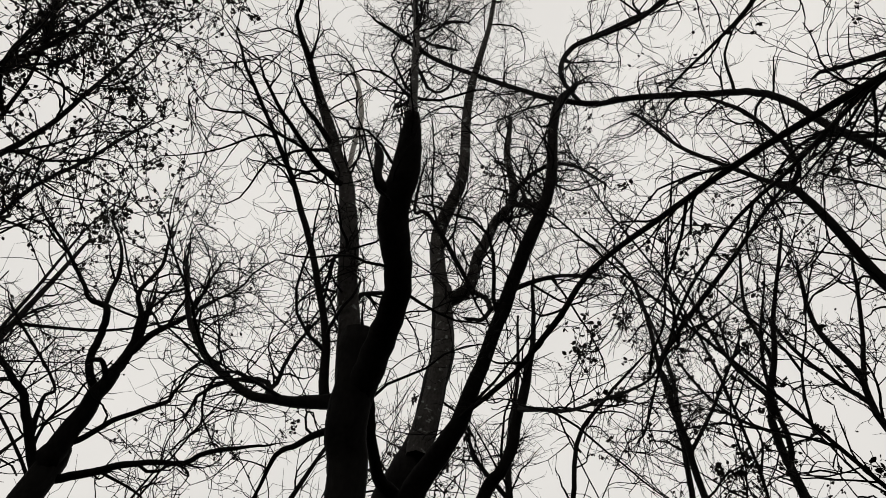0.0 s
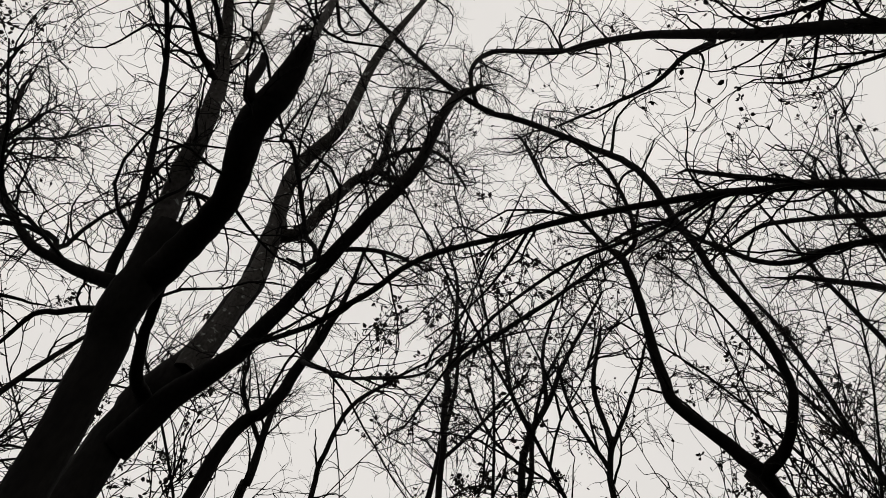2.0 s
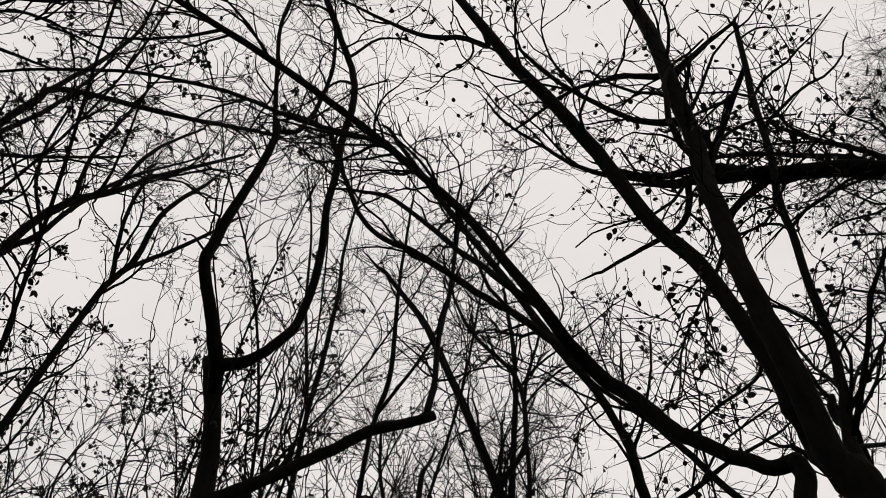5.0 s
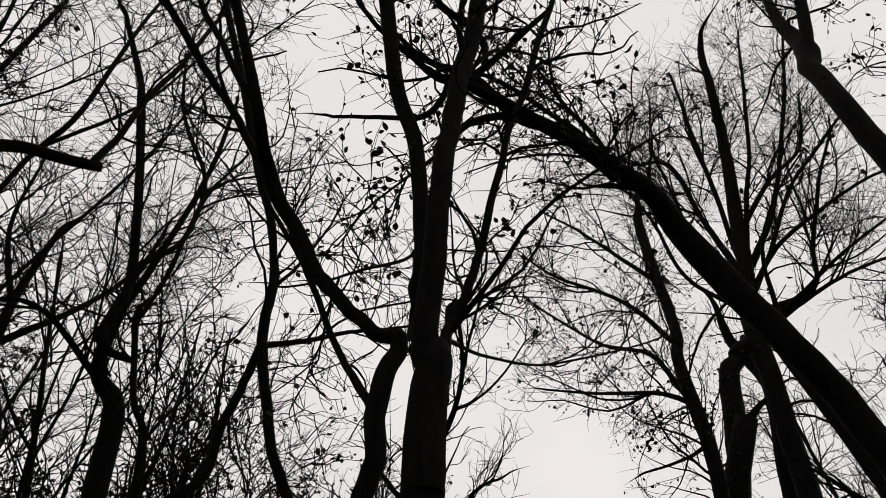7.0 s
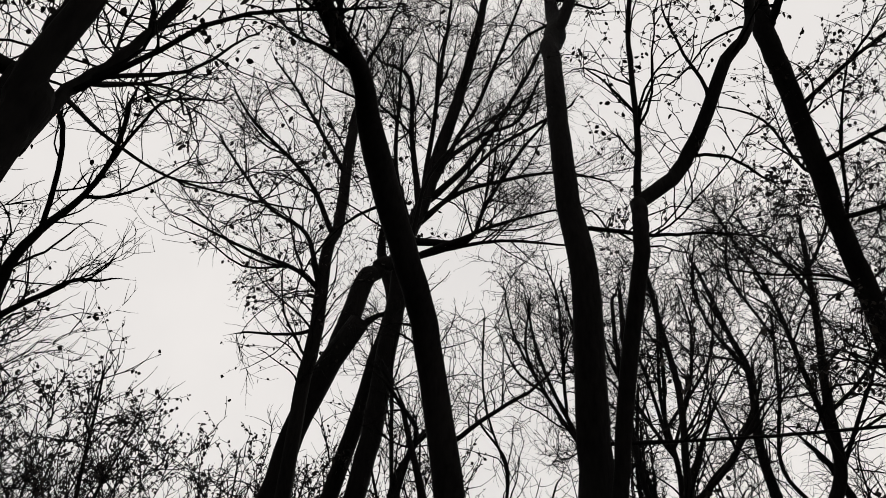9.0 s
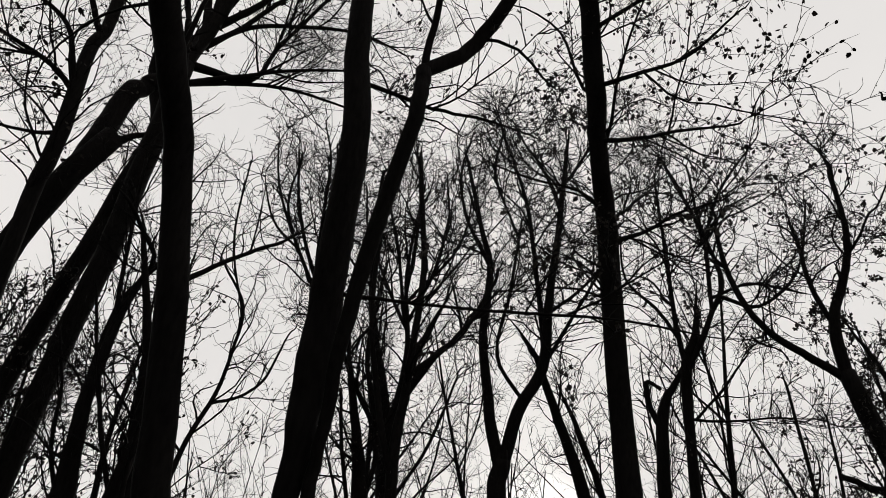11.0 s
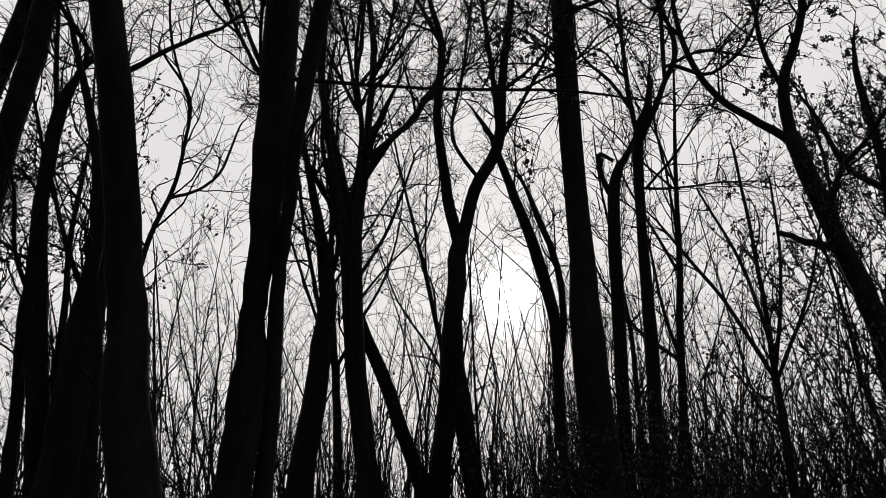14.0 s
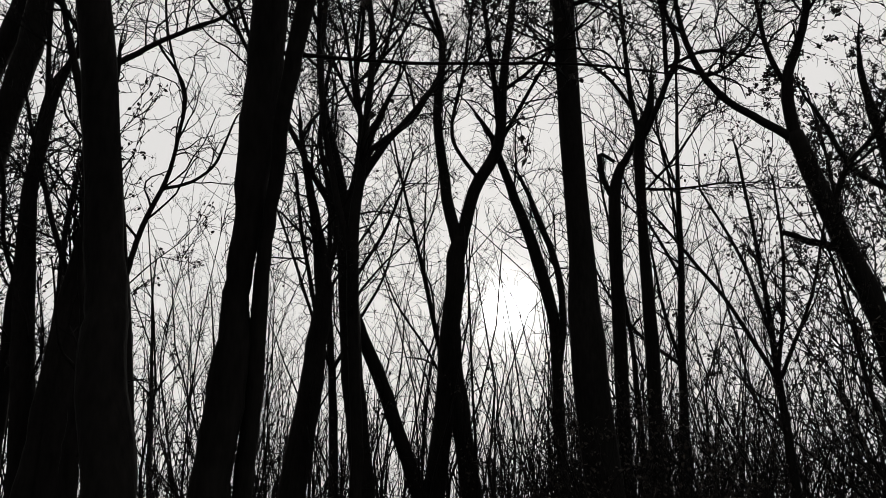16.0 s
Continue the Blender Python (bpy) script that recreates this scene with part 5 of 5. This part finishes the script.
t = Tree("dark tree with a dense tangle of fine twigs", "trees of the wood")
t.stem("trunk", [(11.76, 0.95, -0.05, 0.139), (11.65, 1.19, 3.47, 0.110), (11.47, 1.58, 7.71, 0.103), (11.24, 2.08, 8.97, 0.094), (11.09, 2.21, 10.17, 0.073), (10.98, 2.12, 11.68, 0.050)], sides=8, bare=0.2)
t.stem("limb", [(11.26, 2.08, 8.99, 0.051), (10.92, 2.96, 9.82, 0.044), (10.46, 3.91, 10.59, 0.035)], bare=0.1)
t.stem("limb", [(11.25, 2.09, 9.41, 0.053), (11.27, 1.37, 10.41, 0.047), (11.23, 0.72, 11.76, 0.041), (11.18, 0.55, 13.00, 0.027)], bare=0.1)
t.stem("limb", [(11.23, 2.21, 10.17, 0.046), (10.95, 2.80, 11.43, 0.039), (10.80, 2.89, 12.93, 0.026)], bare=0.1)
t.twigs(long=1.3, waver=0.34, d2=2.6, d3=4.4)

t = Tree("slim dark forking tree before the gap of open sky", "trees of the wood")
t.stem("trunk", [(10.99, -5.33, -0.05, 0.131), (10.66, -5.03, 5.88, 0.105), (10.43, -4.83, 6.56, 0.096), (10.22, -4.58, 7.17, 0.092), (10.00, -4.31, 7.74, 0.079), (9.57, -4.30, 8.35, 0.057), (9.09, -4.40, 8.89, 0.044), (8.68, -4.32, 9.40, 0.039), (8.28, -4.07, 9.91, 0.031)], sides=9, bare=0.5)
t.stem("limb", [(10.00, -4.31, 7.74, 0.052), (10.07, -3.95, 7.84, 0.044), (10.01, -3.59, 8.14, 0.035)], bare=0.1)
t.stem("limb", [(10.19, -4.56, 7.24, 0.048), (9.78, -4.68, 7.48, 0.039), (9.27, -4.87, 7.78, 0.026), (8.94, -5.04, 7.80, 0.017)], bare=0.1)
t.stem("limb", [(9.57, -4.30, 8.35, 0.039), (9.14, -3.99, 8.84, 0.035), (8.72, -3.55, 9.31, 0.034), (8.60, -3.28, 9.35, 0.025)], bare=0.1)
t.stem("limb", [(9.09, -4.40, 8.89, 0.031), (8.70, -4.60, 8.90, 0.021), (8.22, -4.74, 9.02, 0.017), (7.69, -4.79, 9.20, 0.012)], bare=0.1)
t.stem("limb", [(10.47, -4.84, 6.49, 0.052), (10.54, -4.37, 6.99, 0.048), (10.50, -4.24, 7.37, 0.040), (10.53, -3.87, 7.75, 0.031)], bare=0.1)
t.stem("limb", [(8.68, -4.32, 9.40, 0.026), (8.15, -4.25, 9.75, 0.022), (7.72, -4.20, 9.97, 0.017), (7.23, -4.50, 10.05, 0.013)], bare=0.1)
t.twigs(long=1.0, waver=0.38, d1=0.9, d2=3.0)

t = Tree("slim dark leaning tree crowded in a thicket", "trees of the wood")
t.stem("trunk", [(6.00, -8.81, -0.05, 0.173), (5.95, -8.83, 1.28, 0.139), (5.90, -8.84, 2.08, 0.114), (5.80, -8.80, 2.98, 0.094), (5.61, -8.69, 3.96, 0.084), (5.48, -8.56, 4.60, 0.069), (5.33, -8.35, 5.30, 0.059)], sides=10, bare=0.5)
t.twigs(long=0.9, waver=0.36, lift=0.06, d1=0.7, d2=1.8)

t = Tree("slim dark leaning tree crowded in a thicket", "trees of the wood")
t.stem("trunk", [(7.12, -9.87, -0.05, 0.121), (7.13, -9.83, 1.26, 0.097), (7.14, -9.78, 2.44, 0.080), (7.09, -9.66, 3.45, 0.069), (7.00, -9.53, 4.25, 0.063), (6.83, -9.29, 5.25, 0.057), (6.58, -9.04, 6.13, 0.048), (6.28, -9.00, 6.58, 0.043)], sides=9, bare=0.4)
t.stem("limb", [(6.28, -9.00, 6.58, 0.034), (6.14, -8.83, 6.80, 0.034), (6.19, -8.53, 6.99, 0.031), (6.22, -8.25, 7.15, 0.028)], bare=0.2)
t.stem("limb", [(7.05, -9.63, 3.74, 0.034), (7.21, -9.48, 4.32, 0.029), (7.24, -9.29, 5.12, 0.023), (7.34, -9.10, 5.69, 0.018)], bare=0.1)
t.twigs(long=0.9, waver=0.36, lift=0.06, d1=0.7, d2=1.8)

t = Tree("crooked dark stem in a thicket", "trees of the wood")
t.stem("trunk", [(4.83, -7.76, -0.05, 0.116), (4.82, -7.77, 1.29, 0.092), (4.81, -7.77, 1.79, 0.071), (4.80, -7.74, 2.27, 0.055), (4.80, -7.68, 2.77, 0.038), (4.82, -7.55, 3.32, 0.027), (4.75, -7.42, 3.87, 0.021)], sides=8, bare=0.4)
t.twigs(long=0.8, waver=0.4, d1=0.7, d2=1.8)

# ---- the rest of the wood ----
def rising(base, way, length, radius, n=5, waver=0.12, lift=0.15):
    """Control points of a stem that starts at base and works upward."""
    p, d, rows = np.array(base, float), unit(np.array(way, float)), []
    for k in range(n):
        rows.append((*p, radius * (1 - 0.82 * k / (n - 1))))
        d = unit(d + rng.normal(size=3) * waver + (0, 0, lift))
        p = p + d * length / (n - 1)
    return rows


def wood_tree(label, height, radius, forks, **twig):
    """A single-stemmed tree with rising limbs, standing at the origin."""
    t = Tree(label, "trees of the wood")
    lean = rng.normal(size=2) * 0.06
    trunk = rising((0, 0, -0.05), (*lean, 1), height * 0.9, radius, 7, 0.05, 0.05)
    t.stem("trunk", trunk, sides=9, bare=0.5, per=4)
    for k in range(forks):
        i = 2 + k % 4
        a = rng.random() * 6.28
        t.stem("limb", rising(trunk[i][:3], (math.cos(a), math.sin(a), 1.0 + 0.7 * rng.random()), height * (0.32 + 0.16 * rng.random()), trunk[i][3] * 0.55, 5, 0.14, 0.1), sides=6, bare=0.15, per=4)
    return t.twigs(split=False, **twig)


def coppice(label, height, radius, count, spread=0.35, **twig):
    """Several slender stems fanning up from one stool, standing at the origin."""
    t = Tree(label, "trees of the wood")
    for k in range(count):
        a = 6.28 * k / count + rng.random()
        way = (spread * math.cos(a), spread * math.sin(a), 1)
        stem = rising((0.15 * math.cos(a), 0.15 * math.sin(a), -0.05), way, height * (0.75 + 0.3 * rng.random()), radius * (0.7 + 0.5 * rng.random()), 6, 0.17, 0.08)
        t.stem("stem" if k else "trunk", stem, sides=6, bare=0.3, per=4)
    return t.twigs(split=False, **twig)


def slender(label, height, radius, count, spread=0.09, **twig):
    """Close, nearly upright thin stems that fork again and again towards their tops, standing at the origin."""
    t = Tree(label, "trees of the wood")
    for k in range(count):
        a = 6.28 * k / count + rng.random()
        stem = rising((0.2 * math.cos(a), 0.2 * math.sin(a), -0.05), (spread * math.cos(a), spread * math.sin(a), 1), height * (0.75 + 0.3 * rng.random()), radius * (0.75 + 0.5 * rng.random()), 8, 0.13, 0.05)
        t.stem("stem" if k else "trunk", stem, sides=6, bare=0.45, per=4)
        for i in (3, 4, 5):
            b = rng.random() * 6.28
            t.stem("limb", rising(stem[i][:3], (0.5 * math.cos(b), 0.5 * math.sin(b), 1), height * (0.34 - 0.04 * i), stem[i][3] * 0.7, 6, 0.24, 0.09), sides=5, bare=0.1, per=4)
    return t.twigs(split=False, **twig)


def broom(label, height, radius, count, leaves=0, leaf=0.06, **twig):
    """A short trunk whose many close limbs sweep up into a dense rounded crown, standing at the origin."""
    t = Tree(label, "trees of the wood")
    trunk = rising((0, 0, -0.05), (0.05, 0.02, 1), height * 0.8, radius, 7, 0.06, 0.05)
    t.stem("trunk", trunk, sides=8, bare=0.5, per=4)
    for k in range(count):
        i = 2 + k % 4
        a = 2.4 * k + 0.5 * rng.random()
        t.stem("limb", rising(trunk[i][:3], (math.cos(a), math.sin(a), 0.7 + 0.5 * rng.random()), height * (0.62 - 0.09 * i) * (0.8 + 0.3 * rng.random()), trunk[i][3] * 0.33, 6, 0.2, 0.17), sides=5, bare=0.1, per=4)
    return t.twigs(split=False, leaves=leaves, leaf=leaf, fine=2, **twig)


def bush(label, height, count, leaves):
    t = Tree(label, "bushes of the undergrowth", "bush")
    for k in range(count):
        a = 6.28 * rng.random()
        t.stem("stem", rising((0.3 * math.cos(a), 0.3 * math.sin(a), -0.05), (0.5 * math.cos(a), 0.5 * math.sin(a), 1), height * (0.6 + 0.5 * rng.random()), 0.022, 5, 0.15, 0.05), sides=5, bare=0.1, per=3)
    return t.twigs(split=False, d1=0.0, d2=2.6, d3=2.6, long=0.9, waver=0.4, lift=0.05, leaves=leaves, leaf=0.055, level=3, fine=2)


def spot(turn, far):
    a = radians(turn)
    return -math.sin(a) * far, math.cos(a) * far


KINDS = {
    "s": slender("slender bare tree with thin forking stems", 15.0, 0.029, 2, d1=0.35, d2=1.5, d3=2.0, d4=1.6, long=1.1, waver=0.36, lift=0.05, fine=1),
    "u": slender("slender tree with thin stems and small dry leaves", 13.5, 0.026, 2, 0.12, d1=0.35, d2=1.6, d3=2.1, d4=1.8, long=1.0, waver=0.38, lift=0.05, leaves=1500, leaf=0.045, fine=1),
    "a": wood_tree("bare dark woodland tree", 13.5, 0.13, 7, d1=0.25, d2=1.8, d3=2.4, d4=2.2, long=1.4, waver=0.26, lift=0.07, fine=1),
    "b": wood_tree("bare dark woodland tree with a thin crown", 12.0, 0.10, 6, d1=0.25, d2=1.8, d3=2.4, d4=2.2, long=1.2, waver=0.3, lift=0.05, fine=1),
    "c": coppice("bare many-stemmed tree with slender dark stems", 11.5, 0.034, 5, 0.22, d1=0.2, d2=1.5, d3=2.0, d4=1.8, long=1.2, waver=0.34, lift=0.06, fine=1),
    "e": wood_tree("tall slim bare tree of the far wood", 13.0, 0.12, 7, d1=0.25, d2=1.8, d3=1.3, long=1.5, waver=0.24, lift=0.1, level=3, least=0.0068, fine=2),
    "f": coppice("thicket of thin crooked bare stems", 9.0, 0.038, 6, 0.22, d1=0.1, d2=2.0, d3=1.3, long=1.2, waver=0.36, lift=0.07, level=3, least=0.0063, fine=2),
    "j": wood_tree("bare tree far off in the wood", 13.0, 0.13, 6, d1=0.15, d2=1.4, d3=1.0, long=1.7, waver=0.34, lift=0.08, level=3, least=0.009, fine=2),
    "k": coppice("thicket of thin stems far off in the wood", 9.5, 0.045, 6, 0.2, d1=0.05, d2=1.4, d3=0.9, long=1.4, waver=0.32, lift=0.08, level=3, least=0.009, fine=2),
    "g": bush("tangled dark leafy bush", 3.2, 8, 560),
    "m": broom("dark tree with a dense crown of leafy twigs", 12.0, 0.11, 9, 1000, 0.075, d1=0.2, d2=1.9, d3=2.9, long=1.2, waver=0.3, lift=0.12, level=3, least=0.0068),
    "q": broom("dark tree with a thick crown of small dry leaves", 9.5, 0.085, 12, 1900, 0.065, d1=0.2, d2=2.6, d3=3.4, long=0.95, waver=0.38, lift=0.05, level=3, least=0.0068),
    "n": broom("bare tree with a fine crown of sweeping twigs", 12.0, 0.085, 14, d1=0.2, d2=2.0, d3=2.9, long=1.1, waver=0.34, lift=0.12, level=3, least=0.00685),
    "h": bush("low dark bare bush", 2.2, 8, 250),
}


planted = set()


def plant(kind, turn, far, size=1.0):
    ob = KINDS[kind].top
    if kind in planted:
        ob = copy_thing(ob, Matrix.Identity(4))
    planted.add(kind)
    place = spot(turn, far * 1.25)
    ob.matrix_basis = pose(*place, height_at(*place), 0, 0, turn * 73.7 + far * 31) @ Matrix.Scale(size, 4)


# the clearing, its first side
for turn, far, kind, size in (
    (44, 7.5, "a", 1.1), (33, 7.4, "s", 1.10), (24, 8.0, "b", 1.2), (14, 10.1, "s", 1.20), (-6, 8.1, "s", 1.20),
    (-14, 7.4, "u", 1.38), (-28, 7.4, "u", 1.47), (-40, 7.2, "u", 1.47),
):
    plant(kind, turn, far, size)
# the clearing, its second side
for turn, far, kind, size in (
    (-52, 7.4, "u", 1.38), (-61, 8.3, "s", 1.20), (-68, 7.4, "u", 1.29), (-74, 8.5, "s", 1.20), (-80, 7.8, "u", 1.20),
    (-86, 9.2, "s", 1.10), (-92, 8.8, "b", 1.1), (-98, 9.0, "s", 0.97), (-104, 10.5, "u", 1.01), (-107.5, 10.5, "n", 0.95),
):
    plant(kind, turn, far, size)
# leafy crowns behind the elbow tree
for turn, far, kind, size in (
    (-110, 12, "m", 0.98), (-112.5, 14, "n", 0.95), (-88, 8.8, "q", 1.1), (-91.5, 9.6, "n", 1.15),
    (-97, 9.2, "n", 1.1), (-100.5, 9.8, "q", 1.2), (-105.5, 10.2, "q", 1.0), (-112, 12, "q", 1.05), (-49, 7.2, "u", 1.4),
):
    plant(kind, turn, far, size)
# round the gap of open sky
for turn, far, kind, size in (
    (-55, 7.4, "u", 1.4), (-64, 7.0, "s", 1.3), (-103, 13, "m", 0.9), (-116, 15, "n", 0.95), (-117.5, 14, "q", 1.45), (-120, 14.5, "q", 1.35), (-127, 14.5, "m", 1.1), (-138.5, 14, "q", 1.3), (-119.5, 15, "m", 0.92), (-123, 15, "m", 0.95), (-118.5, 15, "n", 0.85),
    (-121, 14, "n", 0.95), (-125, 15, "n", 0.85), (-132.5, 16, "n", 0.85), (-134.5, 14, "n", 0.95), (-137, 13, "q", 1.05), (-135.5, 16, "m", 1.0), (-138, 17, "n", 1.1),
):
    plant(kind, turn, far, size)
# slender trees between the elbow tree and the sawn limb
for turn, far, kind, size in (
    (-57, 8.2, "u", 1.0), (-60, 7.4, "s", 1.0), (-63, 7.6, "u", 1.1), (-66.5, 7.2, "s", 1.15), (-70, 7.5, "s", 1.1),
    (-47.5, 9.5, "q", 1.25), (-80.5, 10.5, "n", 1.3),
):
    plant(kind, turn, far, size)
# towards the low sun
for turn, far, kind, size in (
    (-142, 16, "m", 1.0), (-146, 15, "m", 1.05), (-185, 16, "n", 1.1), (-201, 15, "m", 1.0), (-206, 13, "m", 0.9),
    (-72, 11, "m", 1.1), (-80, 12, "n", 1.1), (-86, 12, "m", 1.0),
):
    plant(kind, turn, far, size)
# the middle wood, thinner where the sky opens
for k in range(44):
    turn = 40 - 360 * k / 44 + rng.normal() * 2
    if -148 < turn < -112 or -300 < turn < -215 or (turn > -85 and k % 2):
        continue
    far, size = 15 + 7 * rng.random(), 0.85 + 0.3 * rng.random()
    if turn > -148 or turn < -152:
        plant("jk"[k // 2 % 2] if turn > -80 else "abcef"[k % 5], turn, far, size)
# the far wood
for k in range(90):
    turn = 40 - 360 * k / 90 + rng.normal()
    if not -214 < turn < -136 and k % 4:
        continue
    if -180 < turn < -174:
        continue
    plant("jkk"[k % 3], turn, 26 + 22 * rng.random(), 0.8 + 0.35 * rng.random())
# undergrowth under the leafy bank
for turn, far, kind, size in (
    (-185, 9, "g", 0.8), (-190, 8.5, "g", 0.85), (-201, 12, "g", 1.3), (-188, 11, "g", 1.0), (-198, 11, "g", 1.3),
    (-203, 9.5, "g", 1.2), (-194, 15, "g", 1.3), (-184, 14, "h", 1.1), (-178, 13, "h", 1.0),
):
    plant(kind, turn, far, size)
# undergrowth among the trunks
for turn, far, kind, size in (
    (-207, 9, "g", 1.2), (-191, 12.5, "g", 1.2), (-186, 12, "g", 1.0),
    (-208, 14, "g", 1.5), (-189, 14, "g", 1.1), (-203, 12, "g", 1.3),
    (-147.5, 12, "q", 0.55),
):
    plant(kind, turn, far, size)
# undergrowth at the wood's foot
for turn, far, kind, size in (
    (-200, 11, "q", 0.75), (-203.5, 12, "q", 0.8), (-205, 9.5, "g", 1.2),
    (-182, 10, "h", 1.0), (-184, 8.5, "h", 0.9),
    (-179, 13, "g", 1.0), (-183, 12, "g", 1.0),
    (-181, 11, "g", 0.7),
):
    plant(kind, turn, far, size)
# upright young trees behind the trunks
for k, turn in enumerate((-147, -150, -152.5, -155, -158, -160.5, -163, -165, -167.5, -169, -171.5, -173, -181, -183.5, -186, -188.5, -191)):
    plant("s", turn, 14 + 3.1 * (k * 7 % 5) / 2, (0.38 if turn > -160 else 0.5) + 0.05 * (k * 3 % 5))
# low bushes under the young trees
for k, turn in enumerate((-145, -148.5, -151, -153.5, -156.5, -159, -161.5, -164)):
    plant("hg"[k % 2], turn, 12.5 + k * 5 % 4, 0.95 + 0.1 * (k % 3))
# thickets
for turn, far, size in (
    (-182, 18, 0.8), (-189, 17, 0.9), (-199, 16, 0.9),
    (-143, 14, 0.7), (-158, 11, 0.55), (-165, 11.5, 0.5), (-157, 13, 0.5), (-159.5, 14.5, 0.5), (-162, 14, 0.45),
    (-175, 14, 0.6), (-156, 14, 0.75), (-170, 16, 0.7), (-145, 11, 0.6),
):
    plant("f", turn, far, size)
for k in range(10, 22):
    plant("hhg"[k % 3], -134 - 3.6 * k + rng.normal(), 12 + 10 * rng.random(), 0.9 + 0.5 * rng.random())


def brushwood(count):
    """Countless thin crooked shoots, each with a fork, that close the foot of the wood, thickest under the low sun."""
    a, r = rng.random(count) * 2 * np.pi, 16 + 30 * rng.random(count) ** 0.8
    a[: count // 2] = radians(90 - 190) + rng.normal(size=count // 2) * 0.24
    a[count // 2 : count * 3 // 4] = radians(90 - 165) + rng.normal(size=count * 3 // 4 - count // 2) * 0.3
    P = [np.stack([np.cos(a) * r, np.sin(a) * r, height_at(np.cos(a) * r, np.sin(a) * r) - 0.1], -1)]
    way = unit(rng.normal(size=(count, 3)) * 0.13 + (0, 0, 1))
    size = (2.2 + 6.3 * rng.random(count) ** 1.5)[:, None]
    for k in range(4):
        P.append(P[-1] + way * size / 4)
        way = unit(way + rng.normal(size=way.shape) * (0.17, 0.17, 0.1))
    P = np.stack(P, 1)
    R = (0.012 + 0.028 * rng.random(count) ** 2)[:, None] * np.array([1.0, 0.9, 0.75, 0.55, 0.35])
    F, FR = grow(P, R, 0.35, 1.5, 40, 5, 0.05, 0.35, start=0.3, least=0.0075)
    v, f = joined([tubes(P, R, 3), tubes(F, FR, 3)])
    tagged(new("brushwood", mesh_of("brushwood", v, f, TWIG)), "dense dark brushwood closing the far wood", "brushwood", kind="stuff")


brushwood(2400)
